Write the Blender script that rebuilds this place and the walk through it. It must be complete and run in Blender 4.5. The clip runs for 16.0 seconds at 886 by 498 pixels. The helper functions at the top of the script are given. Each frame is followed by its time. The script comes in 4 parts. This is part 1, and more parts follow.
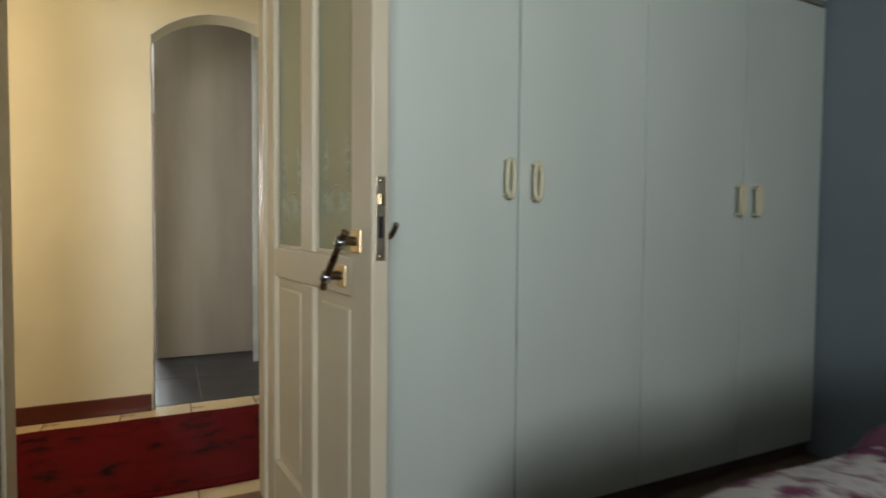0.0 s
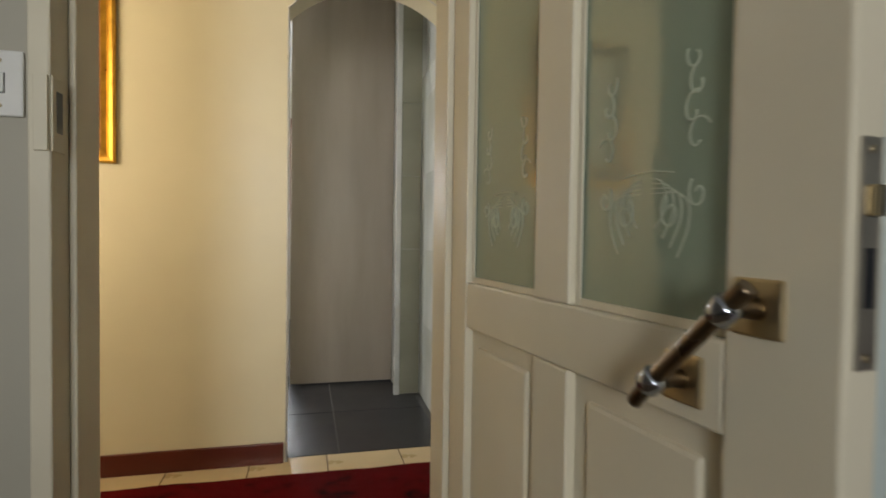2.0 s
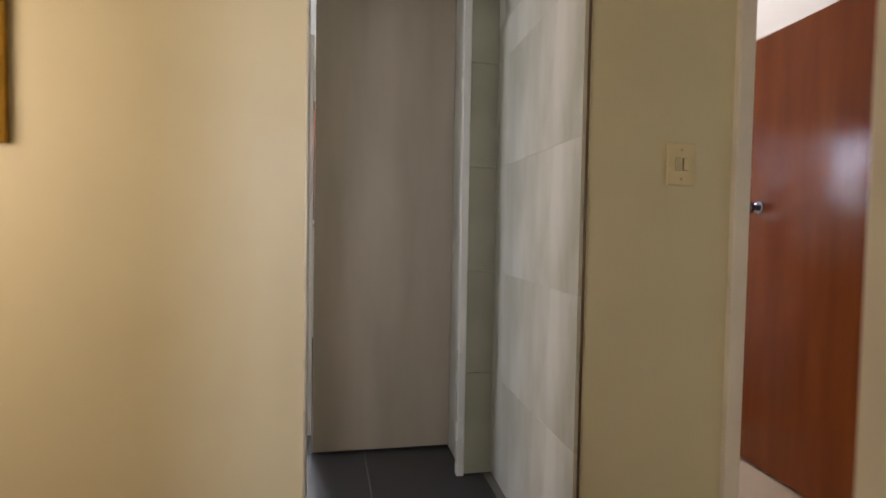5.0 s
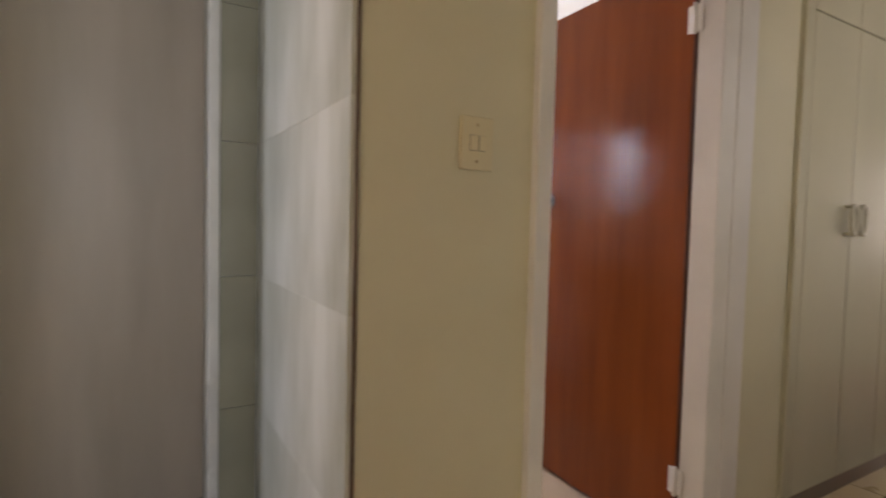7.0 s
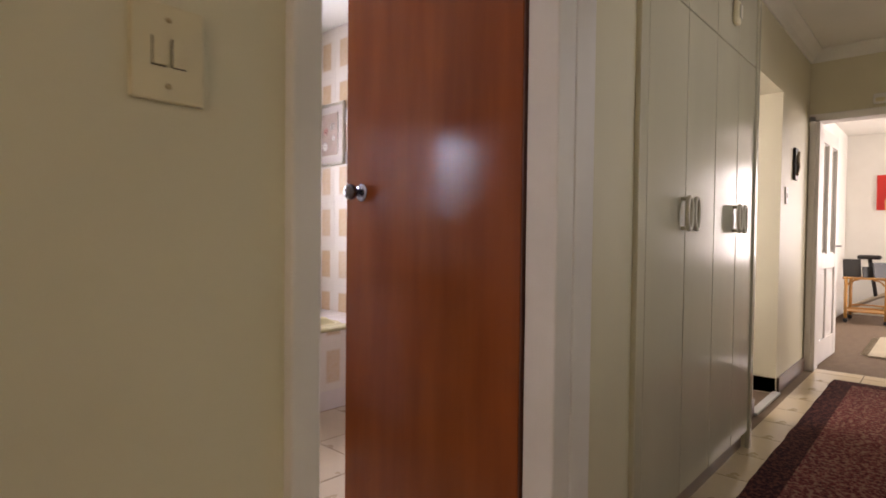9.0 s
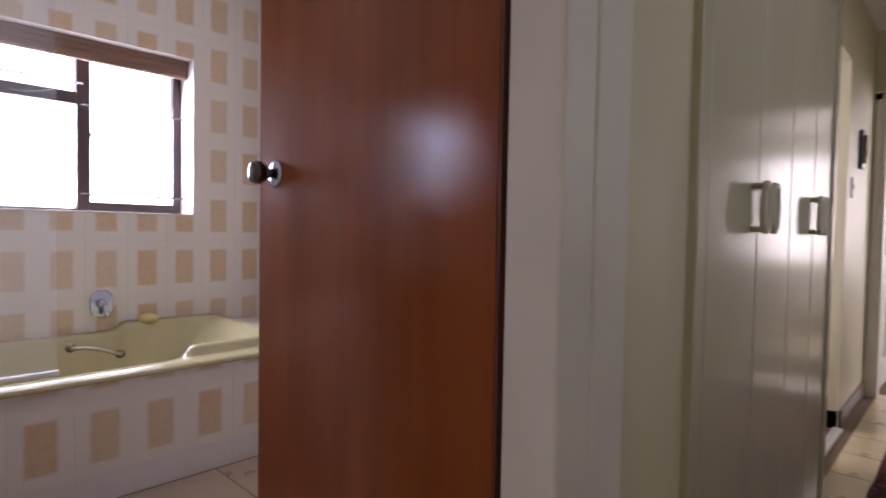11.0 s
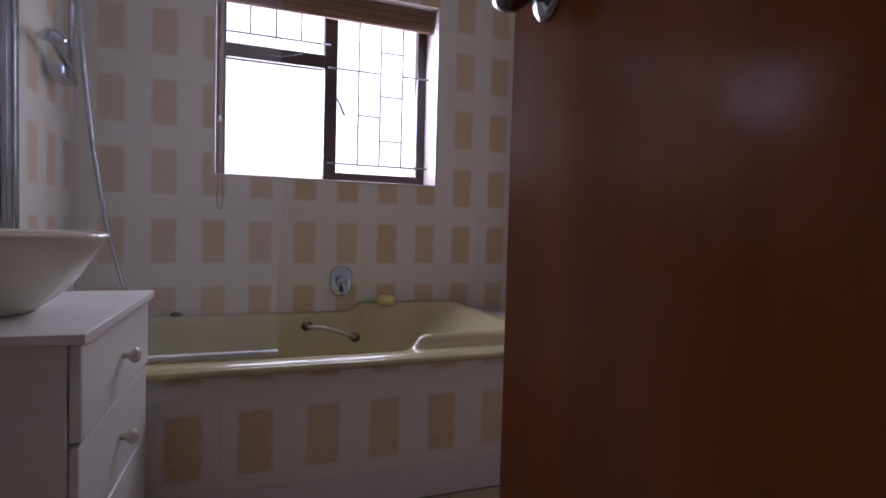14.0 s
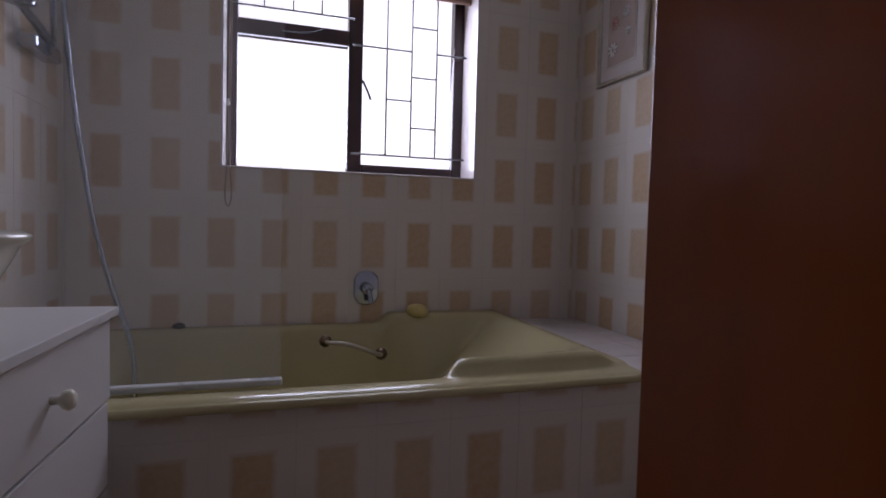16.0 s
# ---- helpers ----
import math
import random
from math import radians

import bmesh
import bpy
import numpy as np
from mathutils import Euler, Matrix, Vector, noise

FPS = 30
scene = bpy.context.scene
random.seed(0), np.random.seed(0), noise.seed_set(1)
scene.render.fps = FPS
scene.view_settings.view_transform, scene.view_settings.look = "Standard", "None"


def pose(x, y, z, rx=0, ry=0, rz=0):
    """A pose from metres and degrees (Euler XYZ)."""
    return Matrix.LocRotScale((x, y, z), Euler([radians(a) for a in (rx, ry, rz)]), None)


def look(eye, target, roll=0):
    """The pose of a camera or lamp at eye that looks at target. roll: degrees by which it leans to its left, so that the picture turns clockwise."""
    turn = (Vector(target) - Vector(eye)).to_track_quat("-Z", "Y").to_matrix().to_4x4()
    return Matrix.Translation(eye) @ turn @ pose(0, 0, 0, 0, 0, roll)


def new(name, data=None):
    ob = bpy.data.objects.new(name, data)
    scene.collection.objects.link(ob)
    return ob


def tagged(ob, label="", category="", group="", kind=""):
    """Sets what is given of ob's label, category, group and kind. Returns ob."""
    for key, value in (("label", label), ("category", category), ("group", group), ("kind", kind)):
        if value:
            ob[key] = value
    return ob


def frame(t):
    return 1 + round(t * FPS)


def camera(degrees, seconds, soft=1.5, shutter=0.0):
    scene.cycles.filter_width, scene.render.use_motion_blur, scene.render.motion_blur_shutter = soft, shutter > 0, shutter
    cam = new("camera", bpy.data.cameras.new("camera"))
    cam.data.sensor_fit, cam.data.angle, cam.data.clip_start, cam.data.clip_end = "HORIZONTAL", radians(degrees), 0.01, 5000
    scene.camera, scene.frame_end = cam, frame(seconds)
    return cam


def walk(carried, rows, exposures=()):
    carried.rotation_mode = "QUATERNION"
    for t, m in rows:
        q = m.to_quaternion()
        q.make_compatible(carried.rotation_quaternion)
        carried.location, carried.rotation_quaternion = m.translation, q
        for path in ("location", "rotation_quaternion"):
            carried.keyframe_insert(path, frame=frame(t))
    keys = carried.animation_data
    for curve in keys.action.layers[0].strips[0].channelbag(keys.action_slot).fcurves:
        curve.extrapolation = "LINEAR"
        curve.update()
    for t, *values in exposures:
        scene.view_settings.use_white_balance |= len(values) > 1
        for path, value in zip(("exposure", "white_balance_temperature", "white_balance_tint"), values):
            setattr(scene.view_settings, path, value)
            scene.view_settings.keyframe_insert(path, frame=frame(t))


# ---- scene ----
cam = camera(77.6, 16.0, soft=1.7, shutter=0.5)
PATH = [
    (0, (2.252, 1.154, 0.995), (3.129, 2.95, 0.92), 0.5),
    (0.5, (2.218, 1.38, 1.005), (2.977, 3.229, 0.927), 0.5),
    (1, (2.193, 1.598, 1.011), (2.871, 3.478, 0.936), 0.6),
    (1.5, (2.214, 1.802, 1.018), (2.811, 3.71, 0.952), 0.8),
    (2, (2.229, 1.964, 1.027), (2.711, 3.904, 0.97), 0.8),
    (2.5, (2.201, 2.15, 1.041), (2.615, 4.106, 0.987), 0.9),
    (3, (2.161, 2.33, 1.048), (2.537, 4.294, 1.005), 0.6),
    (3.5, (2.177, 2.503, 1.035), (2.514, 4.475, 1.005), 1.1),
    (5.8, (2.282, 3.222, 1.144), (2.82, 5.145, 1.031), 1.0),
    (6, (2.314, 3.257, 1.144), (2.911, 5.162, 1.026), 1.2),
    (6.5, (2.381, 3.313, 1.129), (3.151, 5.156, 1.021), 1.4),
    (7, (2.476, 3.408, 1.125), (3.522, 5.11, 1.031), 1.4),
    (7.5, (2.549, 3.498, 1.115), (3.822, 5.039, 1.046), 1.1),
    (8, (2.65, 3.582, 1.094), (4.054, 5.005, 1.042), 0.9),
    (8.5, (2.777, 3.649, 1.084), (4.244, 5.007, 1.042), 0.6),
    (10.8, (3.484, 4.049, 1.091), (4.965, 5.392, 1.035), 0.7),
    (11, (3.518, 4.068, 1.105), (4.957, 5.456, 1.039), 1.0),
    (11.5, (3.594, 4.182, 1.106), (4.922, 5.675, 1.034), 1.2),
    (12, (3.686, 4.267, 1.111), (4.872, 5.875, 1.024), 1.4),
    (12.5, (3.74, 4.381, 1.052), (4.764, 6.097, 0.968), 1.4),
    (13, (3.764, 4.493, 1.013), (4.642, 6.288, 0.931), 1.4),
    (13.5, (3.815, 4.599, 0.982), (4.58, 6.445, 0.899), 1.5),
    (14, (3.86, 4.73, 0.962), (4.583, 6.593, 0.88), 1.6),
    (14.5, (3.895, 4.84, 0.947), (4.597, 6.711, 0.865), 1.5),
    (15, (3.921, 4.963, 0.961), (4.601, 6.841, 0.874), 1.6),
    (15.5, (3.951, 5.046, 0.96), (4.596, 6.938, 0.874), 1.7),
    (16, (3.977, 5.092, 0.956), (4.579, 6.997, 0.871), 1.5),
]

walk(cam, [(t, look(e, g, r)) for t, e, g, r in PATH],
     exposures=[(0, 0.72, 7700, 13), (2.5, 0.58, 7650, 15), (3.5, 0.45, 7600, 16), (6, 0.40, 7500, 25), (7.5, 0.55, 7350, 24), (8.5, 0.40, 7300, 25), (11, -0.12, 6500, 28), (12.5, -0.82, 6350, 29), (14, -1.42, 6300, 29), (16, -2.02, 6300, 28)])

# ---- light ----
world = bpy.data.worlds.new("sky")
scene.world = world
world.use_nodes = True
wn = world.node_tree
sky = wn.nodes.new("ShaderNodeTexSky")
sky.sky_type, sky.sun_disc, sky.sun_elevation, sky.sun_rotation = "NISHITA", False, radians(60), radians(270)
wn.links.new(sky.outputs[0], wn.nodes["Background"].inputs[0])
wn.nodes["Background"].inputs[1].default_value = 0.1
sun = new("sun", bpy.data.lights.new("sun", "SUN"))
sun.data.energy, sun.data.angle, sun.data.color = 3.0, radians(0.5), (1, 0.95, 0.86)
sun.matrix_world = pose(0, 0, 8, 30, 0, 90)


def area_lamp(name, eye, target, w, h, watts, colour, spread=180):
    lamp = new(name, bpy.data.lights.new(name, "AREA"))
    lamp.data.shape, lamp.data.size, lamp.data.size_y = "RECTANGLE", w, h
    lamp.data.energy, lamp.data.color = watts, colour
    lamp.data.spread = radians(spread)
    lamp.matrix_world = look(eye, target)


area_lamp("bathroom_window_light", (4.33, 7.76, 1.62), (4.33, 5, 0.9), 1.0, 0.8, 80, (0.74, 0.85, 1.0))
area_lamp("bedroom_window_light", (1.45, -1.38, 1.6), (2.5, 2.6, 1.75), 0.9, 1.2, 15, (0.78, 0.90, 1.0), 85)
# added warm lamp, no known source; brightens the left of the arch wall
area_lamp("passage_fill_light", (0.35, 3.27, 1.62), (0.8, 4.48, 1.80), 0.9, 0.95, 21, (1.0, 0.86, 0.64))
area_lamp("lounge_window_light", (10.6, 1.08, 1.5), (10.6, 4, 1.1), 2.6, 1.5, 66, (1.0, 0.97, 0.92))
# added lamp aimed through the lounge doorway to brighten the corridor cupboards
area_lamp("lounge_east_fill", (12.93, 2.3, 1.5), (8.7, 4.05, 1.1), 1.5, 1.5, 66, (1.0, 0.97, 0.93))
# added lamp in an invented opening, lifts the white frame and cupboards
area_lamp("corridor_fill_light", (5.5, 3.20, 1.7), (5.2, 4.48, 1.5), 0.95, 1.05, 3.8, (0.93, 0.98, 1.0))
# added lamp, out of view, to whiten the reveal of the plain doorway
area_lamp("small_room_fill_light", (6.7, 5.86, 1.55), (7.2, 4.7, 1.0), 0.75, 1.2, 16, (1.0, 0.97, 0.95))
# added lamp past the screen wall, lights the stone tiles only; source unseen
area_lamp("side_room_west_fill", (0.68, 6.2, 1.5), (2.9, 5.0, 1.1), 0.8, 1.1, 15, (0.74, 0.86, 1.0))
area_lamp("side_room_window_light", (1.6, 8.725, 1.70), (1.75, 5, 1.0), 0.78, 0.95, 46, (0.62, 0.81, 1.0))


# ---- materials ----
def tree(name):
    m = bpy.data.materials.new(name)
    m.use_nodes = True
    n = m.node_tree
    return m, n.nodes, n.links, n.nodes["Principled BSDF"]


def mat(name, a, b=None, rough=0.5, scale=6.0, stretch=(1, 1, 1), fine=120.0, bump=0.08, metal=0.0, coat=0.0, contrast=(0.3, 0.7), rvar=0.12, spec=0.5):
    m, n, l, p = tree(name)
    b = b or tuple(c * 0.86 for c in a)
    co = n.new("ShaderNodeTexCoord")
    mp = n.new("ShaderNodeMapping")
    mp.inputs["Scale"].default_value = stretch
    l.new(co.outputs["Object"], mp.inputs[0])
    big = n.new("ShaderNodeTexNoise")
    big.inputs["Scale"].default_value, big.inputs["Detail"].default_value = scale, 6
    l.new(mp.outputs[0], big.inputs["Vector"])
    ramp = n.new("ShaderNodeValToRGB")
    ramp.color_ramp.elements[0].position, ramp.color_ramp.elements[1].position = contrast
    ramp.color_ramp.elements[0].color, ramp.color_ramp.elements[1].color = (*b, 1), (*a, 1)
    l.new(big.outputs[0], ramp.inputs[0])
    l.new(ramp.outputs[0], p.inputs["Base Color"])
    small = n.new("ShaderNodeTexNoise")
    small.inputs["Scale"].default_value, small.inputs["Detail"].default_value = fine, 3
    l.new(mp.outputs[0], small.inputs["Vector"])
    bp = n.new("ShaderNodeBump")
    bp.inputs["Strength"].default_value, bp.inputs["Distance"].default_value = bump, 0.004
    l.new(small.outputs[0], bp.inputs["Height"])
    l.new(bp.outputs[0], p.inputs["Normal"])
    mr = n.new("ShaderNodeMapRange")
    mr.inputs["To Min"].default_value, mr.inputs["To Max"].default_value = max(0.02, rough - rvar), min(1, rough + rvar)
    l.new(big.outputs[0], mr.inputs["Value"])
    l.new(mr.outputs[0], p.inputs["Roughness"])
    p.inputs["Metallic"].default_value = metal
    p.inputs["Coat Weight"].default_value = coat
    p.inputs["Coat Roughness"].default_value = 0.12
    p.inputs["Specular IOR Level"].default_value = spec
    return m


def tile_mat(name, glaze, patch, hx, hz):
    """Glazed tile with a soft-edged rectangle of another glaze in its middle."""
    m, n, l, p = tree(name)
    co = n.new("ShaderNodeTexCoord")
    wob = n.new("ShaderNodeTexNoise")
    wob.inputs["Scale"].default_value = 30
    l.new(co.outputs["Object"], wob.inputs["Vector"])
    sep = n.new("ShaderNodeSeparateXYZ")
    l.new(co.outputs["Object"], sep.inputs[0])

    def calc(op, x, y=None, z=None):
        k = n.new("ShaderNodeMath")
        k.operation = op
        for i, v in enumerate((x, y, z)):
            if v is None:
                continue
            if isinstance(v, (int, float)):
                k.inputs[i].default_value = v
            else:
                l.new(v, k.inputs[i])
        return k.outputs[0]

    dx = calc("SUBTRACT", calc("ABSOLUTE", sep.outputs[0]), hx)
    dz = calc("SUBTRACT", calc("ABSOLUTE", sep.outputs[2]), hz)
    d = calc("ADD", calc("MAXIMUM", dx, dz), calc("MULTIPLY", calc("SUBTRACT", wob.outputs[0], 0.5), 0.012))
    mask = n.new("ShaderNodeMapRange")
    mask.inputs["From Min"].default_value, mask.inputs["From Max"].default_value = 0.009, -0.007
    l.new(d, mask.inputs["Value"])
    rnd = n.new("ShaderNodeObjectInfo")
    sponge = n.new("ShaderNodeTexNoise")
    sponge.inputs["Scale"].default_value, sponge.inputs["Detail"].default_value = 55, 5
    l.new(co.outputs["Object"], sponge.inputs["Vector"])
    blot = calc("MULTIPLY", mask.outputs[0], calc("ADD", calc("MULTIPLY", sponge.outputs[0], 0.55), calc("MULTIPLY_ADD", rnd.outputs["Random"], 0.25, 0.4)))
    mx = n.new("ShaderNodeMix")
    mx.data_type = "RGBA"
    l.new(blot, mx.inputs["Factor"])
    mx.inputs["A"].default_value, mx.inputs["B"].default_value = (*glaze, 1), (*patch, 1)
    l.new(mx.outputs["Result"], p.inputs["Base Color"])
    p.inputs["Roughness"].default_value = 0.16
    bp = n.new("ShaderNodeBump")
    bp.inputs["Strength"].default_value, bp.inputs["Distance"].default_value = 0.06, 0.004
    l.new(wob.outputs[0], bp.inputs["Height"])
    l.new(bp.outputs[0], p.inputs["Normal"])
    return m


def glow(name, colour, strength):
    m, n, l, p = tree(name)
    p.inputs["Base Color"].default_value = (*colour, 1)
    p.inputs["Emission Color"].default_value = (*colour, 1)
    p.inputs["Emission Strength"].default_value = strength
    return m


def glass(name, tint=(0.95, 0.98, 0.96), rough=0.0, alpha=0.12):
    m, n, l, p = tree(name)
    p.inputs["Base Color"].default_value = (*tint, 1)
    p.inputs["Roughness"].default_value = 0.03 + rough
    p.inputs["Alpha"].default_value = alpha
    return m


def frosted(name):
    m, n, l, p = tree(name)
    p.inputs["Base Color"].default_value = (0.36, 0.44, 0.34, 1)
    p.inputs["Roughness"].default_value = 0.08
    p.inputs["Transmission Weight"].default_value = 0.35
    co = n.new("ShaderNodeTexCoord")
    v = n.new("ShaderNodeTexNoise")
    v.inputs["Scale"].default_value, v.inputs["Detail"].default_value = 28, 2
    l.new(co.outputs["Object"], v.inputs["Vector"])
    bp = n.new("ShaderNodeBump")
    bp.inputs["Strength"].default_value, bp.inputs["Distance"].default_value = 0.12, 0.004
    l.new(v.outputs[0], bp.inputs["Height"])
    l.new(bp.outputs[0], p.inputs["Normal"])
    return m


def rug_mat(name, cols, scale):
    m, n, l, p = tree(name)
    co = n.new("ShaderNodeTexCoord")
    vo = n.new("ShaderNodeTexVoronoi")
    vo.inputs["Scale"].default_value = scale
    l.new(co.outputs["Object"], vo.inputs["Vector"])
    no = n.new("ShaderNodeTexNoise")
    no.inputs["Scale"].default_value, no.inputs["Detail"].default_value = scale * 2.2, 6
    l.new(co.outputs["Object"], no.inputs["Vector"])
    ad = n.new("ShaderNodeMath")
    ad.operation = "MULTIPLY_ADD"
    l.new(vo.outputs["Distance"], ad.inputs[0])
    ad.inputs[1].default_value = 0.55
    l.new(no.outputs[0], ad.inputs[2])
    ramp = n.new("ShaderNodeValToRGB")
    e = ramp.color_ramp.elements
    e[0].position, e[0].color = 0.5, (*cols[0], 1)
    e[1].position, e[1].color = 0.92, (*cols[-1], 1)
    for i, c in enumerate(cols[1:-1]):
        e.new(0.6 + 0.1 * i).color = (*c, 1)
    l.new(ad.outputs[0], ramp.inputs[0])
    l.new(ramp.outputs[0], p.inputs["Base Color"])
    p.inputs["Roughness"].default_value = 0.95
    p.inputs["Specular IOR Level"].default_value = 0.1
    pile = n.new("ShaderNodeTexNoise")
    pile.inputs["Scale"].default_value = 260
    l.new(co.outputs["Object"], pile.inputs["Vector"])
    bp = n.new("ShaderNodeBump")
    bp.inputs["Strength"].default_value, bp.inputs["Distance"].default_value = 0.6, 0.004
    l.new(pile.outputs[0], bp.inputs["Height"])
    l.new(bp.outputs[0], p.inputs["Normal"])
    return m


M_CREAM = mat("cream_wall_paint", (0.69, 0.65, 0.49), (0.64, 0.60, 0.45), 0.42, 2.5, fine=110, bump=0.035)
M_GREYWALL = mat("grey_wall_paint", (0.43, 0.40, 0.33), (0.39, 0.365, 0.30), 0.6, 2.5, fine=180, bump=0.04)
M_BLUEWALL = mat("blue_grey_wall_paint", (0.22, 0.27, 0.32), (0.19, 0.24, 0.29), 0.6, 2.5, fine=180, bump=0.12)
M_WHITEWALL = mat("white_wall_paint", (0.78, 0.77, 0.73), (0.72, 0.71, 0.67), 0.6, 2.5, fine=180, bump=0.04)
M_CEIL = mat("ceiling_paint", (0.78, 0.78, 0.74), (0.72, 0.72, 0.68), 0.8, 2.0, fine=150, bump=0.15)
M_DOORPAINT = mat("cream_door_paint", (0.66, 0.60, 0.47), (0.60, 0.54, 0.42), 0.5, 4, fine=90, bump=0.05)
M_FRAMEPAINT = mat("white_frame_paint", (0.78, 0.76, 0.75), (0.70, 0.68, 0.67), 0.35, 5, fine=90, bump=0.08)
M_CUPB = mat("pale_cupboard_paint", (0.60, 0.67, 0.64), (0.55, 0.62, 0.59), 0.45, 3, (1, 1, 0.25), fine=70, bump=0.06)
M_CUPH = mat("glossy_cupboard_paint", (0.54, 0.52, 0.40), (0.49, 0.47, 0.36), 0.20, 3, (1, 1, 0.25), fine=40, bump=0.05, rvar=0.05)
M_HANDLE = mat("cream_plastic", (0.68, 0.64, 0.46), rough=0.35, bump=0.0)
M_HANDLE2 = mat("taupe_plastic", (0.62, 0.59, 0.48), rough=0.35, bump=0.0)
M_WOOD = mat("orange_brown_veneer", (0.282, 0.074, 0.020), (0.205, 0.050, 0.0145), 0.17, 3.0, (3, 3, 0.35), fine=30, bump=0.06, contrast=(0.3, 0.7), rvar=0.07, spec=0.19)
M_WOODEDGE = mat("dark_door_edge", (0.10, 0.03, 0.015), rough=0.5, stretch=(3, 3, 0.4))
M_DARKWOOD = mat("dark_window_wood", (0.055, 0.03, 0.03), (0.04, 0.022, 0.02), 0.35, 6, (4, 4, 0.6), fine=60)
M_REDWOOD = mat("red_brown_wood", (0.24, 0.045, 0.025), (0.16, 0.03, 0.018), 0.4, 4, (0.6, 3, 3), fine=60)
M_SKIRT = mat("red_brown_skirting", (0.105, 0.018, 0.012), (0.075, 0.013, 0.009), 0.35, 5, (0.4, 3, 3), fine=60)
M_DARKSKIRT = mat("dark_brown_skirting", (0.15, 0.095, 0.07), (0.10, 0.065, 0.05), 0.35, 5, fine=60)
M_BRASS = mat("brass", (0.66, 0.54, 0.34), (0.48, 0.38, 0.24), 0.34, 20, metal=1.0, bump=0.02)
M_BRONZE = mat("aged_bronze", (0.22, 0.16, 0.10), (0.14, 0.10, 0.07), 0.3, 20, metal=1.0, bump=0.05)
M_CHROME = mat("chrome", (0.42, 0.45, 0.52), (0.36, 0.39, 0.46), 0.12, 20, metal=1.0, bump=0.0, rvar=0.04)
M_KNOB = mat("dark_metal", (0.16, 0.14, 0.14), (0.09, 0.08, 0.08), 0.22, 20, metal=1.0, bump=0.02)
M_GOLD = mat("gold_leaf", (0.72, 0.42, 0.08), (0.52, 0.28, 0.05), 0.32, 25, metal=0.85, bump=0.1)
M_MOUNT = mat("plum_mount_board", (0.22, 0.115, 0.09), rough=0.85, bump=0.03)
M_SLATE = mat("slate_floor_tile", (0.034, 0.033, 0.038), (0.024, 0.024, 0.029), 0.36, 5, fine=60, bump=0.08)
M_FLOOR = mat("cream_floor_tile", (0.66, 0.54, 0.34), (0.56, 0.45, 0.28), 0.3, 5, fine=60, bump=0.06)
M_BATHFLOOR = mat("beige_floor_tile", (0.48, 0.38, 0.27), (0.41, 0.32, 0.23), 0.3, 6, fine=60, bump=0.06)
M_GROUT = mat("light_grout", (0.50, 0.46, 0.40), rough=0.9, bump=0.2)
M_PALEGROUT = mat("pale_grey_grout", (0.58, 0.58, 0.55), rough=0.85, bump=0.1)
M_TILEGROUT = mat("pale_pink_grout", (0.62, 0.56, 0.51), rough=0.8, bump=0.1)
M_DARKGROUT = mat("brown_grout", (0.20, 0.14, 0.09), rough=0.9, bump=0.2)
M_SLATEGROUT = mat("grey_floor_grout", (0.17, 0.165, 0.155), rough=0.9, bump=0.2)
M_MARBLE = mat("pale_stone_tile", (0.70, 0.71, 0.69), (0.42, 0.43, 0.38), 0.34, 3.2, (1.5, 1.5, 0.5), fine=50, bump=0.06, contrast=(0.35, 0.68))
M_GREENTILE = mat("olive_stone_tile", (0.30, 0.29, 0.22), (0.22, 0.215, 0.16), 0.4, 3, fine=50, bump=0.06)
M_GREYPANEL = mat("grey_stone_cladding", (0.42, 0.35, 0.29), (0.28, 0.235, 0.19), 0.42, 1.6, (2.2, 2.2, 0.35), fine=50, bump=0.015, contrast=(0.3, 0.7))
M_TRIM = mat("tile_edge_trim", (0.62, 0.62, 0.60), rough=0.3, bump=0.02)
M_TILE = tile_mat("patterned_wall_tile", (0.66, 0.60, 0.54), (0.545, 0.375, 0.225), 0.051, 0.1)
M_PLAINTILE = mat("plain_wall_tile", (0.64, 0.58, 0.56), (0.60, 0.54, 0.52), 0.18, 8, bump=0.03, rvar=0.04)
M_BATH = mat("yellow_acrylic", (0.47, 0.41, 0.225), (0.44, 0.38, 0.205), 0.19, 3, bump=0.0, rvar=0.03)
M_CERAMIC = mat("cream_ceramic", (0.74, 0.70, 0.58), (0.70, 0.66, 0.54), 0.1, 3, bump=0.0, rvar=0.03)
M_VANITY = mat("white_melamine", (0.70, 0.67, 0.66), (0.66, 0.63, 0.62), 0.35, 5, fine=80, bump=0.03)
M_SWITCH = mat("ivory_plastic", (0.70, 0.63, 0.44), (0.66, 0.59, 0.41), 0.3, 8, bump=0.0)
M_WHITEPL = mat("white_plastic", (0.76, 0.75, 0.72), rough=0.3, bump=0.0)
M_BLACK = mat("black_plastic", (0.02, 0.02, 0.022), rough=0.35, bump=0.02)
M_CARPET = mat("brown_carpet", (0.20, 0.14, 0.09), (0.15, 0.10, 0.065), 0.95, 14, fine=300, bump=0.7)
M_RUGRED = rug_mat("red_runner_pile", [(0.012, 0.001, 0.002), (0.050, 0.0012, 0.002), (0.085, 0.0016, 0.003), (0.10, 0.002, 0.004)], 6.0)
M_RUGP = rug_mat("oriental_pile", [(0.03, 0.018, 0.028), (0.22, 0.042, 0.042), (0.09, 0.03, 0.04), (0.28, 0.08, 0.072), (0.32, 0.20, 0.15)], 44.0)
M_RUGB = rug_mat("oriental_border", [(0.015, 0.010, 0.018), (0.07, 0.018, 0.020), (0.024, 0.014, 0.02), (0.15, 0.055, 0.045)], 44.0)
M_FRINGE = mat("cream_fringe", (0.55, 0.48, 0.36), rough=0.95, bump=0.5)
